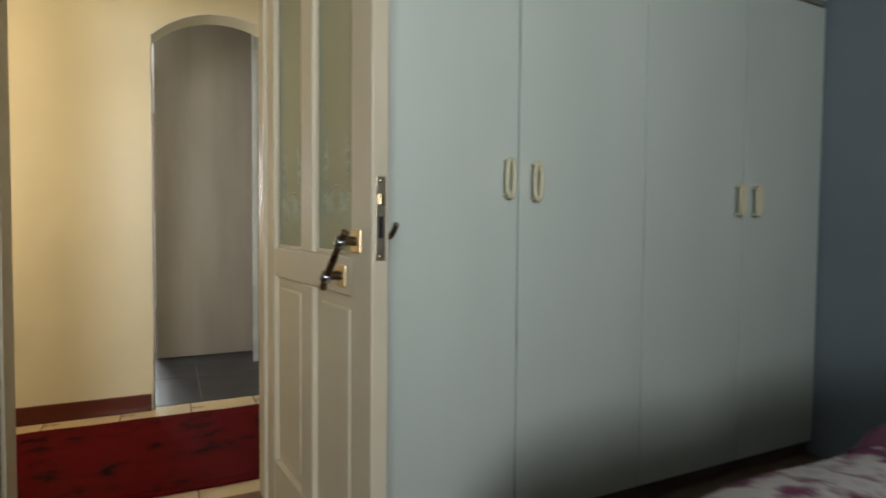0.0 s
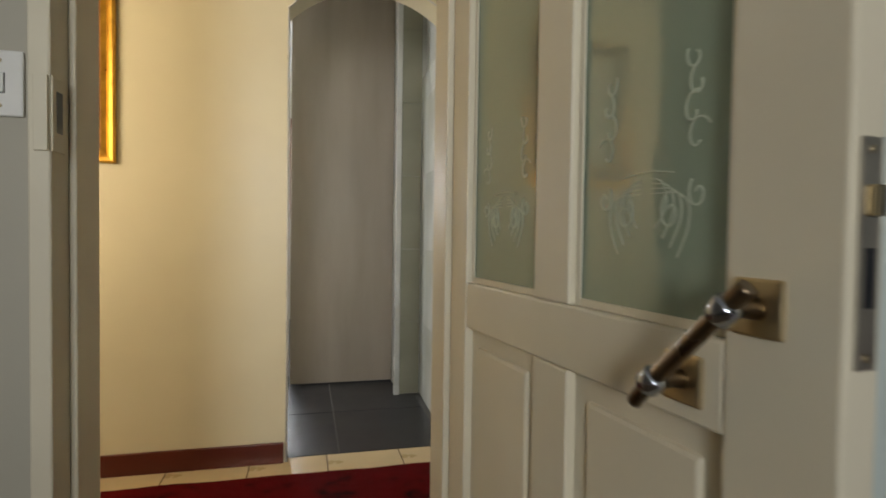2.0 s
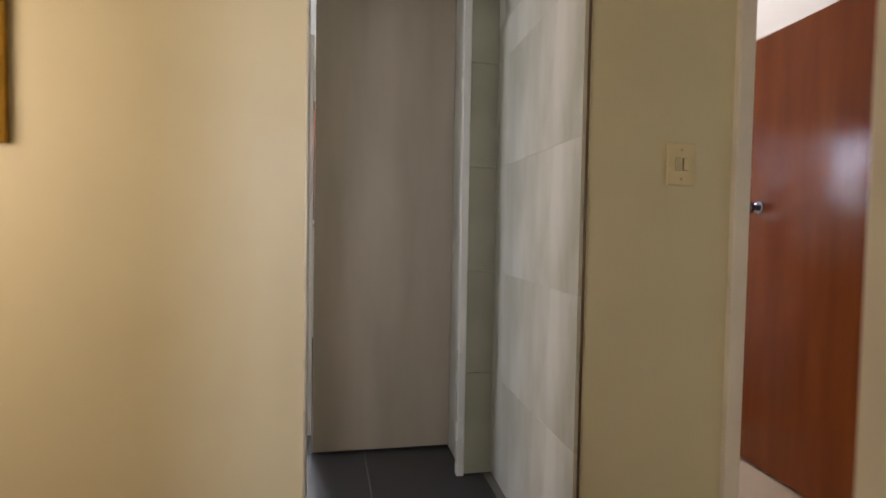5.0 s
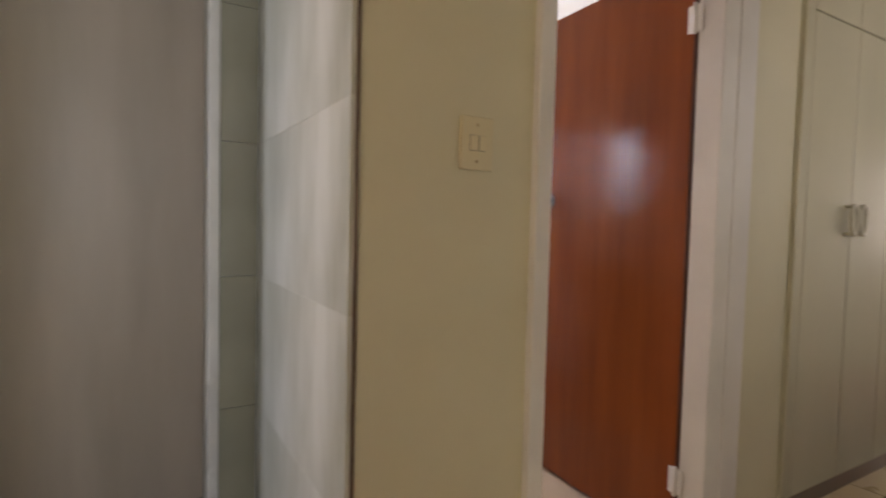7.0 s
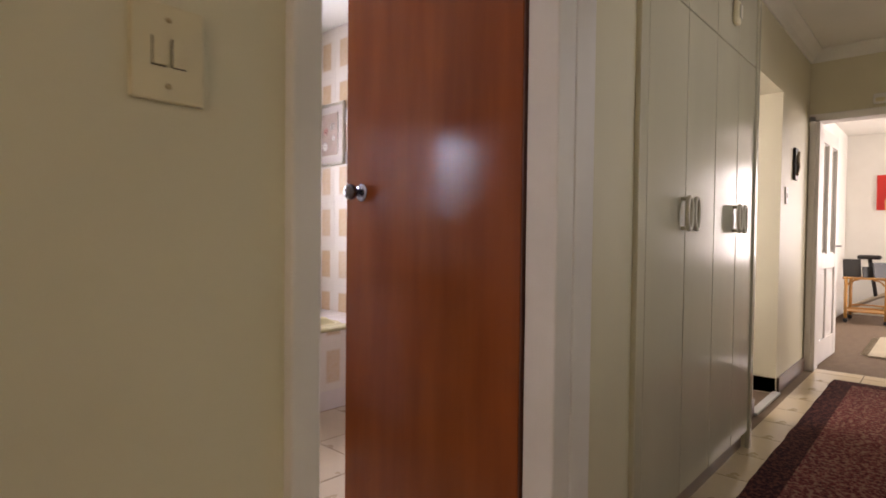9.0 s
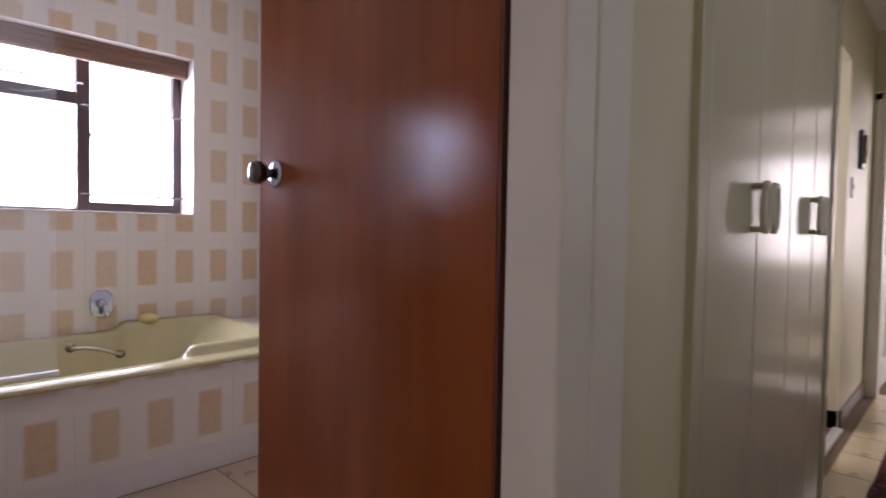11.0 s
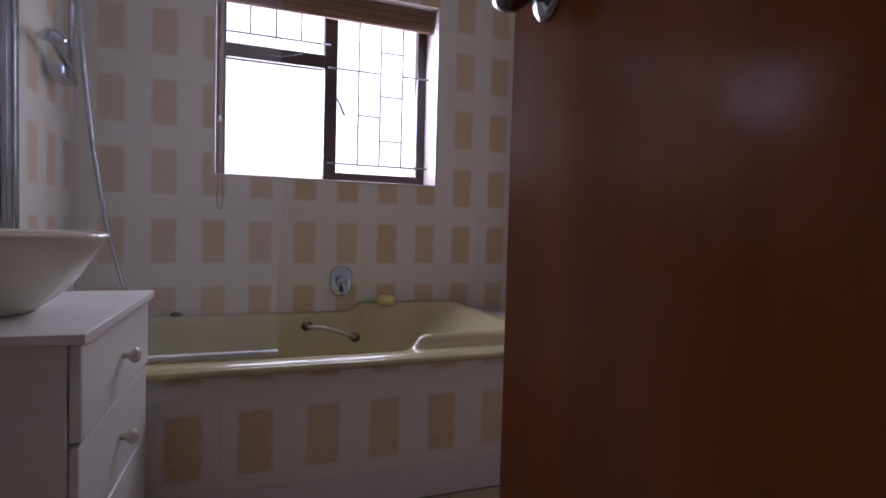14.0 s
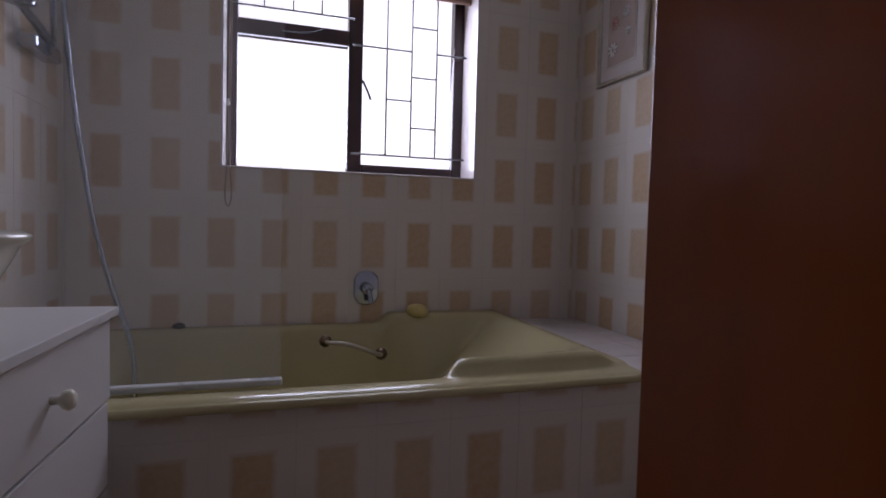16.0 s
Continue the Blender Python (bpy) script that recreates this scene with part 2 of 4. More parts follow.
M_BLIND = mat("bamboo_blind", (0.30, 0.17, 0.11), (0.20, 0.11, 0.08), 0.6, 6, (0.6, 3, 20), fine=60)
M_CORD = mat("brown_cord", (0.28, 0.20, 0.15), rough=0.9, bump=0.3)
M_SPONGE = mat("yellow_sponge", (0.66, 0.56, 0.24), (0.56, 0.46, 0.18), 0.95, 30, fine=120, bump=0.9)
M_GRILLE = mat("grey_burglar_bar", (0.16, 0.155, 0.16), rough=0.4, bump=0.03)
M_DUVET = rug_mat("floral_duvet", [(0.62, 0.56, 0.60), (0.70, 0.66, 0.66), (0.72, 0.68, 0.68), (0.24, 0.08, 0.16)], 9.0)
M_PLUM = mat("plum_fabric", (0.16, 0.05, 0.10), rough=0.9, fine=200, bump=0.4)
M_BAMBOO = mat("honey_bamboo", (0.52, 0.27, 0.08), (0.40, 0.19, 0.05), 0.35, 8, fine=40)
M_BLUE = mat("blue_plastic", (0.03, 0.10, 0.36), rough=0.4, bump=0.05)
M_MIRROR = mat("silvered_mirror", (0.62, 0.68, 0.76), (0.60, 0.66, 0.74), 0.02, metal=1.0, bump=0.0, rvar=0.0)
M_GLASS = glass("clear_pane")
M_SCREEN = glass("bath_screen_glass", (0.86, 0.92, 0.97), 0.02, 0.10)
M_FROST = frosted("etched_glass")
M_ETCH = mat("etched_mark", (0.46, 0.50, 0.39), rough=0.8, bump=0.1)
M_SKYGLOW = glow("bright_sky", (0.95, 0.97, 1.0), 6.0)
M_ART = rug_mat("watercolour_print", [(0.36, 0.52, 0.58), (0.52, 0.62, 0.62), (0.66, 0.68, 0.62), (0.66, 0.62, 0.52)], 7.0)
M_PAINTRED = mat("red_watercolour", (0.46, 0.10, 0.09), (0.62, 0.36, 0.30), 0.8, 28, bump=0.02, contrast=(0.35, 0.65))
M_PAINTGREEN = mat("green_watercolour", (0.26, 0.42, 0.32), (0.50, 0.58, 0.46), 0.8, 28, bump=0.02)
M_PAINTTEAL = mat("teal_watercolour", (0.16, 0.36, 0.42), (0.42, 0.56, 0.56), 0.8, 28, bump=0.02)
M_PAINTBLUE = mat("blue_watercolour", (0.14, 0.26, 0.58), (0.50, 0.58, 0.66), 0.8, 26, bump=0.02, contrast=(0.35, 0.65))
M_ARTRED = mat("red_canvas", (0.60, 0.03, 0.02), (0.45, 0.02, 0.015), 0.7, 4, fine=120, bump=0.2)
M_ARTSKIN = mat("ochre_paint", (0.65, 0.42, 0.20), rough=0.7, bump=0.2)
M_DUSK = mat("dusky_print", (0.34, 0.24, 0.20), (0.24, 0.18, 0.14), 0.6, 14, bump=0.03)
M_PINK = mat("pink_mount", (0.46, 0.40, 0.37), rough=0.8, bump=0.05)
M_SILVER = mat("silver_leaf", (0.50, 0.46, 0.38), (0.40, 0.36, 0.30), 0.35, 20, metal=0.8, bump=0.08)


# ---- mesh helpers ----
def box(bm, x0, y0, z0, x1, y1, z1, bevel=0.0, seg=2):
    r = bmesh.ops.create_cube(bm, size=1)
    vs = r["verts"]
    for v in vs:
        v.co = Vector(((x0 + x1) / 2 + v.co.x * (x1 - x0), (y0 + y1) / 2 + v.co.y * (y1 - y0), (z0 + z1) / 2 + v.co.z * (z1 - z0)))
    if bevel:
        es = list({e for v in vs for e in v.link_edges})
        bmesh.ops.bevel(bm, geom=es, offset=bevel, segments=seg, affect="EDGES", profile=0.5)
    return bm


def boxes(*bs, bevel=0.0):
    bm = bmesh.new()
    for b in bs:
        box(bm, *b, bevel=bevel)
    return bm


def lathe(profile, seg=32, m=None):
    """A turned solid from (radius, height) pairs."""
    bm = bmesh.new()
    rings = []
    for r, z in profile:
        rings.append([bm.verts.new((r * math.cos(2 * math.pi * i / seg), r * math.sin(2 * math.pi * i / seg), z)) for i in range(seg)])
    for a, b in zip(rings, rings[1:]):
        for i in range(seg):
            bm.faces.new((a[i], a[(i + 1) % seg], b[(i + 1) % seg], b[i]))
    bm.faces.new(list(reversed(rings[0])))
    bm.faces.new(rings[-1])
    bmesh.ops.recalc_face_normals(bm, faces=bm.faces)
    if m:
        bm.transform(m)
    for f in bm.faces:
        f.smooth = True
    return bm


def tube(points, radius, seg=10, closed=False, bm=None, smooth=1):
    """A round bar along points, whose corners are rounded by smoothing."""
    pts = [Vector(p) for p in points]
    for _ in range(smooth):
        out = [] if closed else [pts[0]]
        for i in range(len(pts) if closed else len(pts) - 1):
            a, b = pts[i], pts[(i + 1) % len(pts)]
            out += [a.lerp(b, 0.25), a.lerp(b, 0.75)]
        if not closed:
            out.append(pts[-1])
        pts = out
    bm = bm or bmesh.new()
    rings, n, up = [], len(pts), None
    for i, p in enumerate(pts):
        a = pts[i - 1] if (i or closed) else p
        b = pts[(i + 1) % n] if (i < n - 1 or closed) else p
        d = (b - a).normalized()
        if up is None:
            up = d.orthogonal().normalized()
        up = (up - d * up.dot(d)).normalized()
        side = d.cross(up)
        rings.append([bm.verts.new(p + radius * (up * math.cos(2 * math.pi * k / seg) + side * math.sin(2 * math.pi * k / seg))) for k in range(seg)])
    for i in range(n if closed else n - 1):
        a, b = rings[i], rings[(i + 1) % n]
        for k in range(seg):
            f = bm.faces.new((a[k], a[(k + 1) % seg], b[(k + 1) % seg], b[k]))
            f.smooth = True
    if not closed:
        bm.faces.new(list(reversed(rings[0])))
        bm.faces.new(rings[-1])
    return bm


def prism(outline, y0, y1):
    """An outline of (x, z) pairs given thickness along y."""
    bm = bmesh.new()
    a = [bm.verts.new((x, y0, z)) for x, z in outline]
    b = [bm.verts.new((x, y1, z)) for x, z in outline]
    bm.faces.new(a)
    bm.faces.new(list(reversed(b)))
    for i in range(len(a)):
        j = (i + 1) % len(a)
        bm.faces.new((a[j], a[i], b[i], b[j]))
    bmesh.ops.recalc_face_normals(bm, faces=bm.faces)
    return bm


def mesh(name, bm, material):
    me = bpy.data.meshes.new(name)
    bm.to_mesh(me)
    bm.free()
    me.materials.append(material)
    return me


def part(name, bm, material, parent, label=""):
    ob = new(name, mesh(name, bm, material))
    ob.parent = parent
    return tagged(ob, label)


def thing(name, label, category, m=None, group=""):
    ob = tagged(new(name), label, category, group)
    if m is not None:
        ob.matrix_world = m
    return ob


def setting(name, bm, material, label):
    return tagged(new(name, mesh(name, bm, material)), label, kind="structure")


# ---- structure ----
H = 2.62          # ceilings
WY = 4.483        # corridor face of the wall with the arch
BX0, BX1, BY = 3.24, 5.42, 7.51   # bathroom
FY = 4.60         # corridor wall past the cupboards

# arch wall with the bathroom doorway and the cupboard recess
ax0, ax1, spring, rise = 2.149, 2.900, 2.0, 0.165
half = (ax1 - ax0) / 2
rad = (half * half + rise * rise) / (2 * rise)
arc = []
for i in range(25):
    x = ax0 + (ax1 - ax0) * i / 24
    arc.append((x, spring + rise - rad + math.sqrt(rad * rad - (x - ax0 - half) ** 2)))
bm = prism(arc + [(ax1, H), (ax0, H)], WY, WY + 0.17)
for b in ((-1.0, 0, ax0), (ax1 + 0.026, 0, 3.40), (4.19, 0, 4.66)):
    box(bm, b[0], WY, b[1], b[2], WY + 0.17, H)
box(bm, 3.40, WY, 2.07, 4.19, WY + 0.17, H)
box(bm, 4.66, WY, 2.40, 6.10, WY + 0.17, H)
box(bm, 6.10, WY + 0.004, 0, 6.16, 5.1, H)
setting("wall_arch", bm, M_CREAM, "cream painted corridor wall with an arched opening")
bm = tube([(ax0, WY - 0.001, 0.0), (ax0, WY - 0.001, spring)], 0.0045, 6, smooth=0)
tube([(x, WY - 0.001, z) for x, z in arc], 0.0045, 6, bm=bm, smooth=0)
setting("trim_arch", bm, M_TRIM, "thin pale edging round the arched opening")
setting("trim_arch_joint", tube([(ax1 + 0.022, WY - 0.001, spring), (ax1 + 0.022, WY - 0.001, 0.0)], 0.004, 6, smooth=0), M_DARKSKIRT, "dark open joint beside the stone tiles")

setting("wall_far_corridor", boxes((6.16, FY, 0, 6.73, FY + 0.17, H), (6.73, FY, 2.11, 7.36, FY + 0.17, H), (7.36, FY, 0, 8.34, FY + 0.17, H)), M_CREAM,
        "cream corridor wall with a plain doorway")
# openings at x -0.12 and x 5.0 are unseen, cut for added lamps
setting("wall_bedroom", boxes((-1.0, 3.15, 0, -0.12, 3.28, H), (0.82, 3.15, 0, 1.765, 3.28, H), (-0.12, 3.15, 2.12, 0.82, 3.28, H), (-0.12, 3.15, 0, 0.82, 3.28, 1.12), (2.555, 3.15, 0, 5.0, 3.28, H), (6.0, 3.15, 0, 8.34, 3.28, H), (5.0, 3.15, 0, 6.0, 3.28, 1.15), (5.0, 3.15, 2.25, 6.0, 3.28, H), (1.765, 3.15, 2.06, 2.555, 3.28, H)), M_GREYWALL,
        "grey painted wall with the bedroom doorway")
setting("wall_corridor_lining", boxes((-1.0, 3.28, 0, -0.12, 3.286, H), (0.82, 3.28, 0, 1.745, 3.286, H), (-0.12, 3.28, 2.12, 0.82, 3.286, H), (-0.12, 3.28, 0, 0.82, 3.286, 1.12), (2.575, 3.28, 0, 5.0, 3.286, H), (6.0, 3.28, 0, 8.34, 3.286, H), (5.0, 3.28, 0, 6.0, 3.286, 1.15), (5.0, 3.28, 2.25, 6.0, 3.286, H), (1.745, 3.28, 2.08, 2.575, 3.286, H)), M_CREAM,
        "cream painted corridor side of the bedroom wall")
setting("wall_corridor_west", boxes((-1.13, -1.6, 0, -1.0, WY + 0.17, H)), M_CREAM,
        "cream end wall of the corridor")
setting("wall_corridor_east", boxes((8.34, 0.9, 0, 8.47, 3.66, H), (8.34, 4.58, 0, 8.47, 7.1, H), (8.34, 3.66, 2.06, 8.47, 4.58, H)), M_CREAM,
        "cream wall with the lounge doorway")
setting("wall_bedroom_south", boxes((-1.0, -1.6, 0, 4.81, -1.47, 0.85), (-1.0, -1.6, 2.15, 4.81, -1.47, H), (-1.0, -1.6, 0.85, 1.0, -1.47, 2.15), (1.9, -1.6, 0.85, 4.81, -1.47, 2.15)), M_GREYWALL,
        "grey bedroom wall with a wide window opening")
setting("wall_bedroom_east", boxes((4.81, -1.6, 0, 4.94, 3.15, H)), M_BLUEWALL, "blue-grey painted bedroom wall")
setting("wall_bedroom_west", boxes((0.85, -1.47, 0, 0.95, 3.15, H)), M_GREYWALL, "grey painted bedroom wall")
# bathroom shell
wx0, wx1, wz0, wz1 = 3.785, 4.888, 1.175, 2.115
wall_bath_n = setting("wall_bathroom_north", boxes((3.07, BY + 0.006, 0, wx0, BY + 0.30, H), (wx1, BY + 0.006, 0, 5.55, BY + 0.30, H), (wx0, BY + 0.006, 0, wx1, BY + 0.30, wz0), (wx0, BY + 0.006, wz1, wx1, BY + 0.30, H)),
                      M_TILEGROUT, "tiled bathroom wall with a window opening")
wall_bath_w = setting("wall_bathroom_west", boxes((3.07, WY + 0.17, 0, BX0 - 0.006, BY + 0.006, H)), M_TILEGROUT, "tiled bathroom side wall beside the basin")
wall_bath_e = setting("wall_bathroom_east", boxes((BX1 + 0.006, WY + 0.17, 0, BX1 + 0.13, BY + 0.006, H)), M_TILEGROUT, "tiled bathroom side wall at the bath end")
setting("wall_bathroom_south", boxes((3.234, WY + 0.171, 0, 3.40, WY + 0.18, H), (4.66, WY + 0.62, 0, BX1, WY + 0.63, H), (4.19, WY + 0.171, 0, 4.66, WY + 0.18, H), (4.655, WY + 0.18, 0, 4.665, WY + 0.62, H)), M_PLAINTILE, "plain pale wall inside the bathroom door")
setting("wall_cupboard_recess", boxes((4.66, WY + 0.60, 0, 6.10, WY + 0.615, H)), M_CREAM, "back wall of the cupboard recess")
# side room behind the arch
# the west opening is unseen and holds an added lamp
setting("wall_side_room", boxes((0.6, WY + 0.17, 0, 0.73, 5.78, H), (0.6, 6.62, 0, 0.73, 8.6, H), (0.6, 5.78, 0, 0.73, 6.62, 0.92), (0.6, 5.78, 2.08, 0.73, 6.62, H), (0.6, 8.6, 0, 1.15, 8.75, H), (2.05, 8.6, 0, 3.07, 8.75, H), (1.15, 8.6, 0, 2.05, 8.75, 1.17), (1.15, 8.6, 2.28, 2.05, 8.75, H),
                                  (2.95, 5.90, 0, 3.07, 8.6, H)), M_WHITEWALL, "white walls of the side room with a window")
wall_stone = setting("wall_stone_east", boxes((2.962, WY + 0.17, 0, 3.07, 5.90, H)), M_PALEGROUT, "passage wall faced with pale stone tiles")
wall_nib = setting("wall_stone_nib", boxes((2.808, 5.41, 0, 2.962, 5.90, H)), M_PALEGROUT, "narrow tiled wall end in the passage")
setting("trim_nib", boxes((2.772, 5.385, 0.0, 2.806, 5.425, H), bevel=0.004), M_TRIM, "pale corner trim of the tiled wall end")
setting("wall_grey_panel", boxes((2.13, 5.72, 0.012, 2.807, 5.80, H), bevel=0.003), M_GREYPANEL, "tall grey-brown stone clad screen wall")
setting("trim_panel_end", boxes((2.085, 5.98, 0.0, 2.115, 6.02, 2.1), bevel=0.004), M_FRAMEPAINT, "white upright at the end of the screen wall")
# lounge
# the east wall opening is invented, to hold the lamp aimed down the corridor
setting("wall_lounge", boxes((13.0, 3.15, 0, 13.13, 7.1, H), (13.0, 0.9, 0, 13.13, 1.45, H), (13.0, 1.45, 0, 13.13, 3.15, 0.7), (13.0, 1.45, 2.3, 13.13, 3.15, H), (8.47, 7.0, 0, 13.0, 7.13, H), (8.47, 4.86, 0, 13.0, 4.92, H), (8.34, 0.77, 0, 9.2, 0.9, H), (12.0, 0.77, 0, 13.0, 0.9, H), (9.2, 0.77, 0, 12.0, 0.9, 0.7), (9.2, 0.77, 2.3, 12.0, 0.9, H)), M_WHITEWALL,
        "white lounge walls with a wide window")
# the gap in the rear wall is unseen, made for the fill lamp
setting("wall_side_opening", boxes((6.16, 5.8, 0, 6.3, 5.93, H), (7.1, 5.8, 0, 8.34, 5.93, H), (6.3, 5.8, 0, 7.1, 5.93, 0.9), (6.3, 5.8, 2.2, 7.1, 5.93, H), (8.0, FY + 0.17, 0, 8.1, 5.8, H), (6.10, 5.1, 0, 6.16, 5.93, H)), M_WHITEWALL, "pale walls seen through the plain doorway")
# ceilings
for name, b in (("ceiling_bedroom", (-1.13, -1.6, H, 4.94, 3.15, H + 0.1)), ("ceiling_corridor", (-1.13, 3.15, H, 8.47, WY + 0.17, H + 0.1)), ("ceiling_rear", (0.6, WY + 0.17, H, 8.47, 8.75, H + 0.1)),
                ("ceiling_lounge", (8.47, 0.77, H, 13.13, 7.13, H + 0.1))):
    setting(name, boxes(b), M_CEIL, "flat white painted ceiling")
bm = bmesh.new()
for (xa, ya, xb, yb, nx, ny) in ((-1.0, WY, 6.1, WY, 0, -1), (6.16, FY, 8.34, FY, 0, -1), (8.34, 3.286, 8.34, FY, -1, 0), (-1.0, 3.286, 8.34, 3.286, 0, 1)):
    prof = [(0, 0), (0, -0.09), (0.012, -0.09), (0.03, -0.055), (0.055, -0.03), (0.09, -0.012), (0.09, 0)]
    va = [bm.verts.new((xa + nx * d, ya + ny * d, H + z)) for d, z in prof]
    vb = [bm.verts.new((xb + nx * d, yb + ny * d, H + z)) for d, z in prof]
    for i in range(len(prof)):
        bm.faces.new((va[i], va[(i + 1) % len(prof)], vb[(i + 1) % len(prof)], vb[i]))
    bm.faces.new(va), bm.faces.new(vb)
bmesh.ops.recalc_face_normals(bm, faces=bm.faces)
setting("cornice", bm, M_CEIL, "white moulded plaster cornice")
# floors
floor_bed = setting("floor_bedroom", boxes((-1.13, -1.6, -0.1, 4.94, 3.15, -0.004)), M_CARPET, "brown carpeted bedroom floor")
floor_cor = setting("floor_corridor", boxes((-1.13, 3.15, -0.1, 8.47, 4.60, -0.0016)), M_DARKGROUT, "cream tiled corridor floor")
floor_side = setting("floor_side_room", boxes((0.6, 4.53, -0.1, 3.07, 8.75, -0.0016)), M_SLATEGROUT, "dark slate tiled floor")
floor_bath = setting("floor_bathroom", boxes((3.07, 4.53, -0.1, 6.16, 8.0, -0.0016)), M_DARKGROUT, "beige tiled bathroom floor")
setting("floor_opening", boxes((6.16, 4.60, -0.1, 8.34, 5.93, 0.0)), M_CARPET, "brown carpet through the plain doorway")
setting("floor_lounge", boxes((8.47, 0.77, -0.1, 13.13, 7.13, -0.004)), M_CARPET, "brown carpeted lounge floor")
# skirting
setting("baseboard_corridor", boxes((-1.0, WY - 0.016, 0, ax0 - 0.012, WY, 0.092), (ax1 + 0.012, WY - 0.016, 0, 3.375, WY, 0.092), bevel=0.004), M_SKIRT, "red-brown varnished skirting board")
setting("baseboard_far", boxes((6.17, FY - 0.016, 0, 6.71, FY, 0.11), (7.38, FY - 0.016, 0, 8.312, FY, 0.11), (7.36, FY, 0, 7.376, FY + 0.16, 0.11), bevel=0.004), M_DARKSKIRT, "dark brown skirting board")
# ground outside
setting("ground", boxes((-300, -300, -0.3, 300, 300, -0.12)), M_GROUT, "pale paved ground outside")

# ---- frames of the doorways ----
fr = setting("door_frame_bedroom", boxes((1.745, 3.10, 0, 1.782, 3.30, 2.09), (1.782, 3.175, 0, 1.796, 3.30, 2.06), (2.535, 3.175, 0, 2.552, 3.30, 2.06), (2.552, 3.165, 0, 2.60, 3.30, 2.09), (1.745, 3.165, 2.06, 2.60, 3.30, 2.10), bevel=0.004),
             M_DOORPAINT, "cream painted bedroom door frame")
part("strike_plate", boxes((1.757, 3.092, 1.165, 1.780, 3.0995, 1.30), (1.7825, 3.10, 1.165, 1.786, 3.155, 1.30), bevel=0.0015), M_DOORPAINT, fr, "painted strike plate")
part("strike_slot", boxes((1.783, 3.115, 1.20, 1.7875, 3.138, 1.275)), M_BLACK, fr, "dark slot")
setting("door_frame_bathroom", boxes((3.392, WY - 0.022, 0, 3.445, WY + 0.19, 2.07), (3.445, WY + 0.10, 0, 3.46, WY + 0.19, 2.055), (4.15, WY - 0.022, 0, 4.235, WY + 0.072, 2.07), (4.194, WY + 0.072, 0, 4.235, WY + 0.19, 2.07),
                                    (4.236, WY - 0.0245, 0, 4.340, WY + 0.0, 2.12), (3.392, WY - 0.022, 2.052, 4.235, WY + 0.19, 2.11), bevel=0.005),
        M_FRAMEPAINT, "white painted bathroom door frame")
setting("door_frame_lounge", boxes((8.315, 4.545, 0, 8.338, 4.594, 2.10), (8.325, 4.52, 0, 8.49, 4.578, 2.05), (8.315, 3.61, 0, 8.49, 3.69, 2.05), (8.315, 3.61, 2.05, 8.49, 4.594, 2.11), bevel=0.006), M_FRAMEPAINT, "white painted lounge door frame")
setting("trim_threshold", boxes((6.72, FY - 0.03, 0.0, 7.36, FY + 0.02, 0.016), bevel=0.004), M_TRIM, "metal carpet strip across the plain doorway")


# ---- doors ----
def panelled_leaf(name, label, m, width, height, stile, mullion, mid0, mid1, glazing, arched=False):
    """A leaf along +x from its hinge, 42 mm thick, glazed above and panelled below."""
    d = thing(name, label, "door", m)
    t = 0.021
    gx = [(stile, mullion[0]), (mullion[1], width - 0.115)]
    top = height - 0.12
    part("stile", boxes((0, -t, 0, stile, t, height), bevel=0.004), M_DOORPAINT if not arched else M_FRAMEPAINT, d)
    part("stile", boxes((width - 0.115, -t, 0, width, t, height), bevel=0.004), M_DOORPAINT if not arched else M_FRAMEPAINT, d)
    mt = M_DOORPAINT if not arched else M_FRAMEPAINT
    for z0, z1 in ((0, 0.2), (mid0, mid1), (top, height)):
        part("rail", boxes((stile, -t + 0.001, z0, width - 0.115, t - 0.001, z1), bevel=0.004), mt, d)
    for z0, z1 in ((0.2, mid0), (mid1, top)):
        part("mullion", boxes((gx[0][1], -t + 0.001, z0, gx[1][0], t - 0.001, z1), bevel=0.004), mt, d)
    for x0, x1 in gx:
        p = part("panel", boxes((x0, -0.004, 0.2, x1, 0.004, mid0)), mt, d)
        part("raised_field", boxes((x0 + 0.035, -0.011, 0.235, x1 - 0.035, 0.011, mid0 - 0.035), bevel=0.0065), mt, p)
        g = part("pane", boxes((x0, -0.003, mid1, x1, 0.003, top)), glazing, d, "greenish etched glass pane" if not arched else "clear pane")
        for s in (-1, 1):
            y0, y1 = sorted((s * 0.004, s * 0.008))
            bead = boxes((x0, y0, mid1, x0 + 0.012, y1, top), (x1 - 0.012, y0, mid1, x1, y1, top), (x0 + 0.012, y0, mid1, x1 - 0.012, y1, mid1 + 0.012), (x0 + 0.012, y0, top - 0.012, x1 - 0.012, y1, top), bevel=0.002)
            part("glazing_bead", bead, mt, g)
    return d


bed_door = panelled_leaf("bedroom_door", "open cream panelled door with two etched glass panes", pose(2.5655, 3.157, 0.0, 0, 0, -83.6), 0.855, 2.03, 0.085, (0.365, 0.465), 0.83, 0.925, M_FROST)


def scroll(cx, cz, sx, size, turns, lean):
    """A flat spiral leaf, opening outwards to the side sx."""
    pts = []
    for k in range(22):
        a = lean + turns * 2 * math.pi * k / 21
        r = size * (1 - 0.8 * k / 21)
        pts.append((cx + sx * r * math.cos(a), -0.0034, cz + r * 1.35 * math.sin(a)))
    return tube(pts, 0.0013, 4, smooth=0)


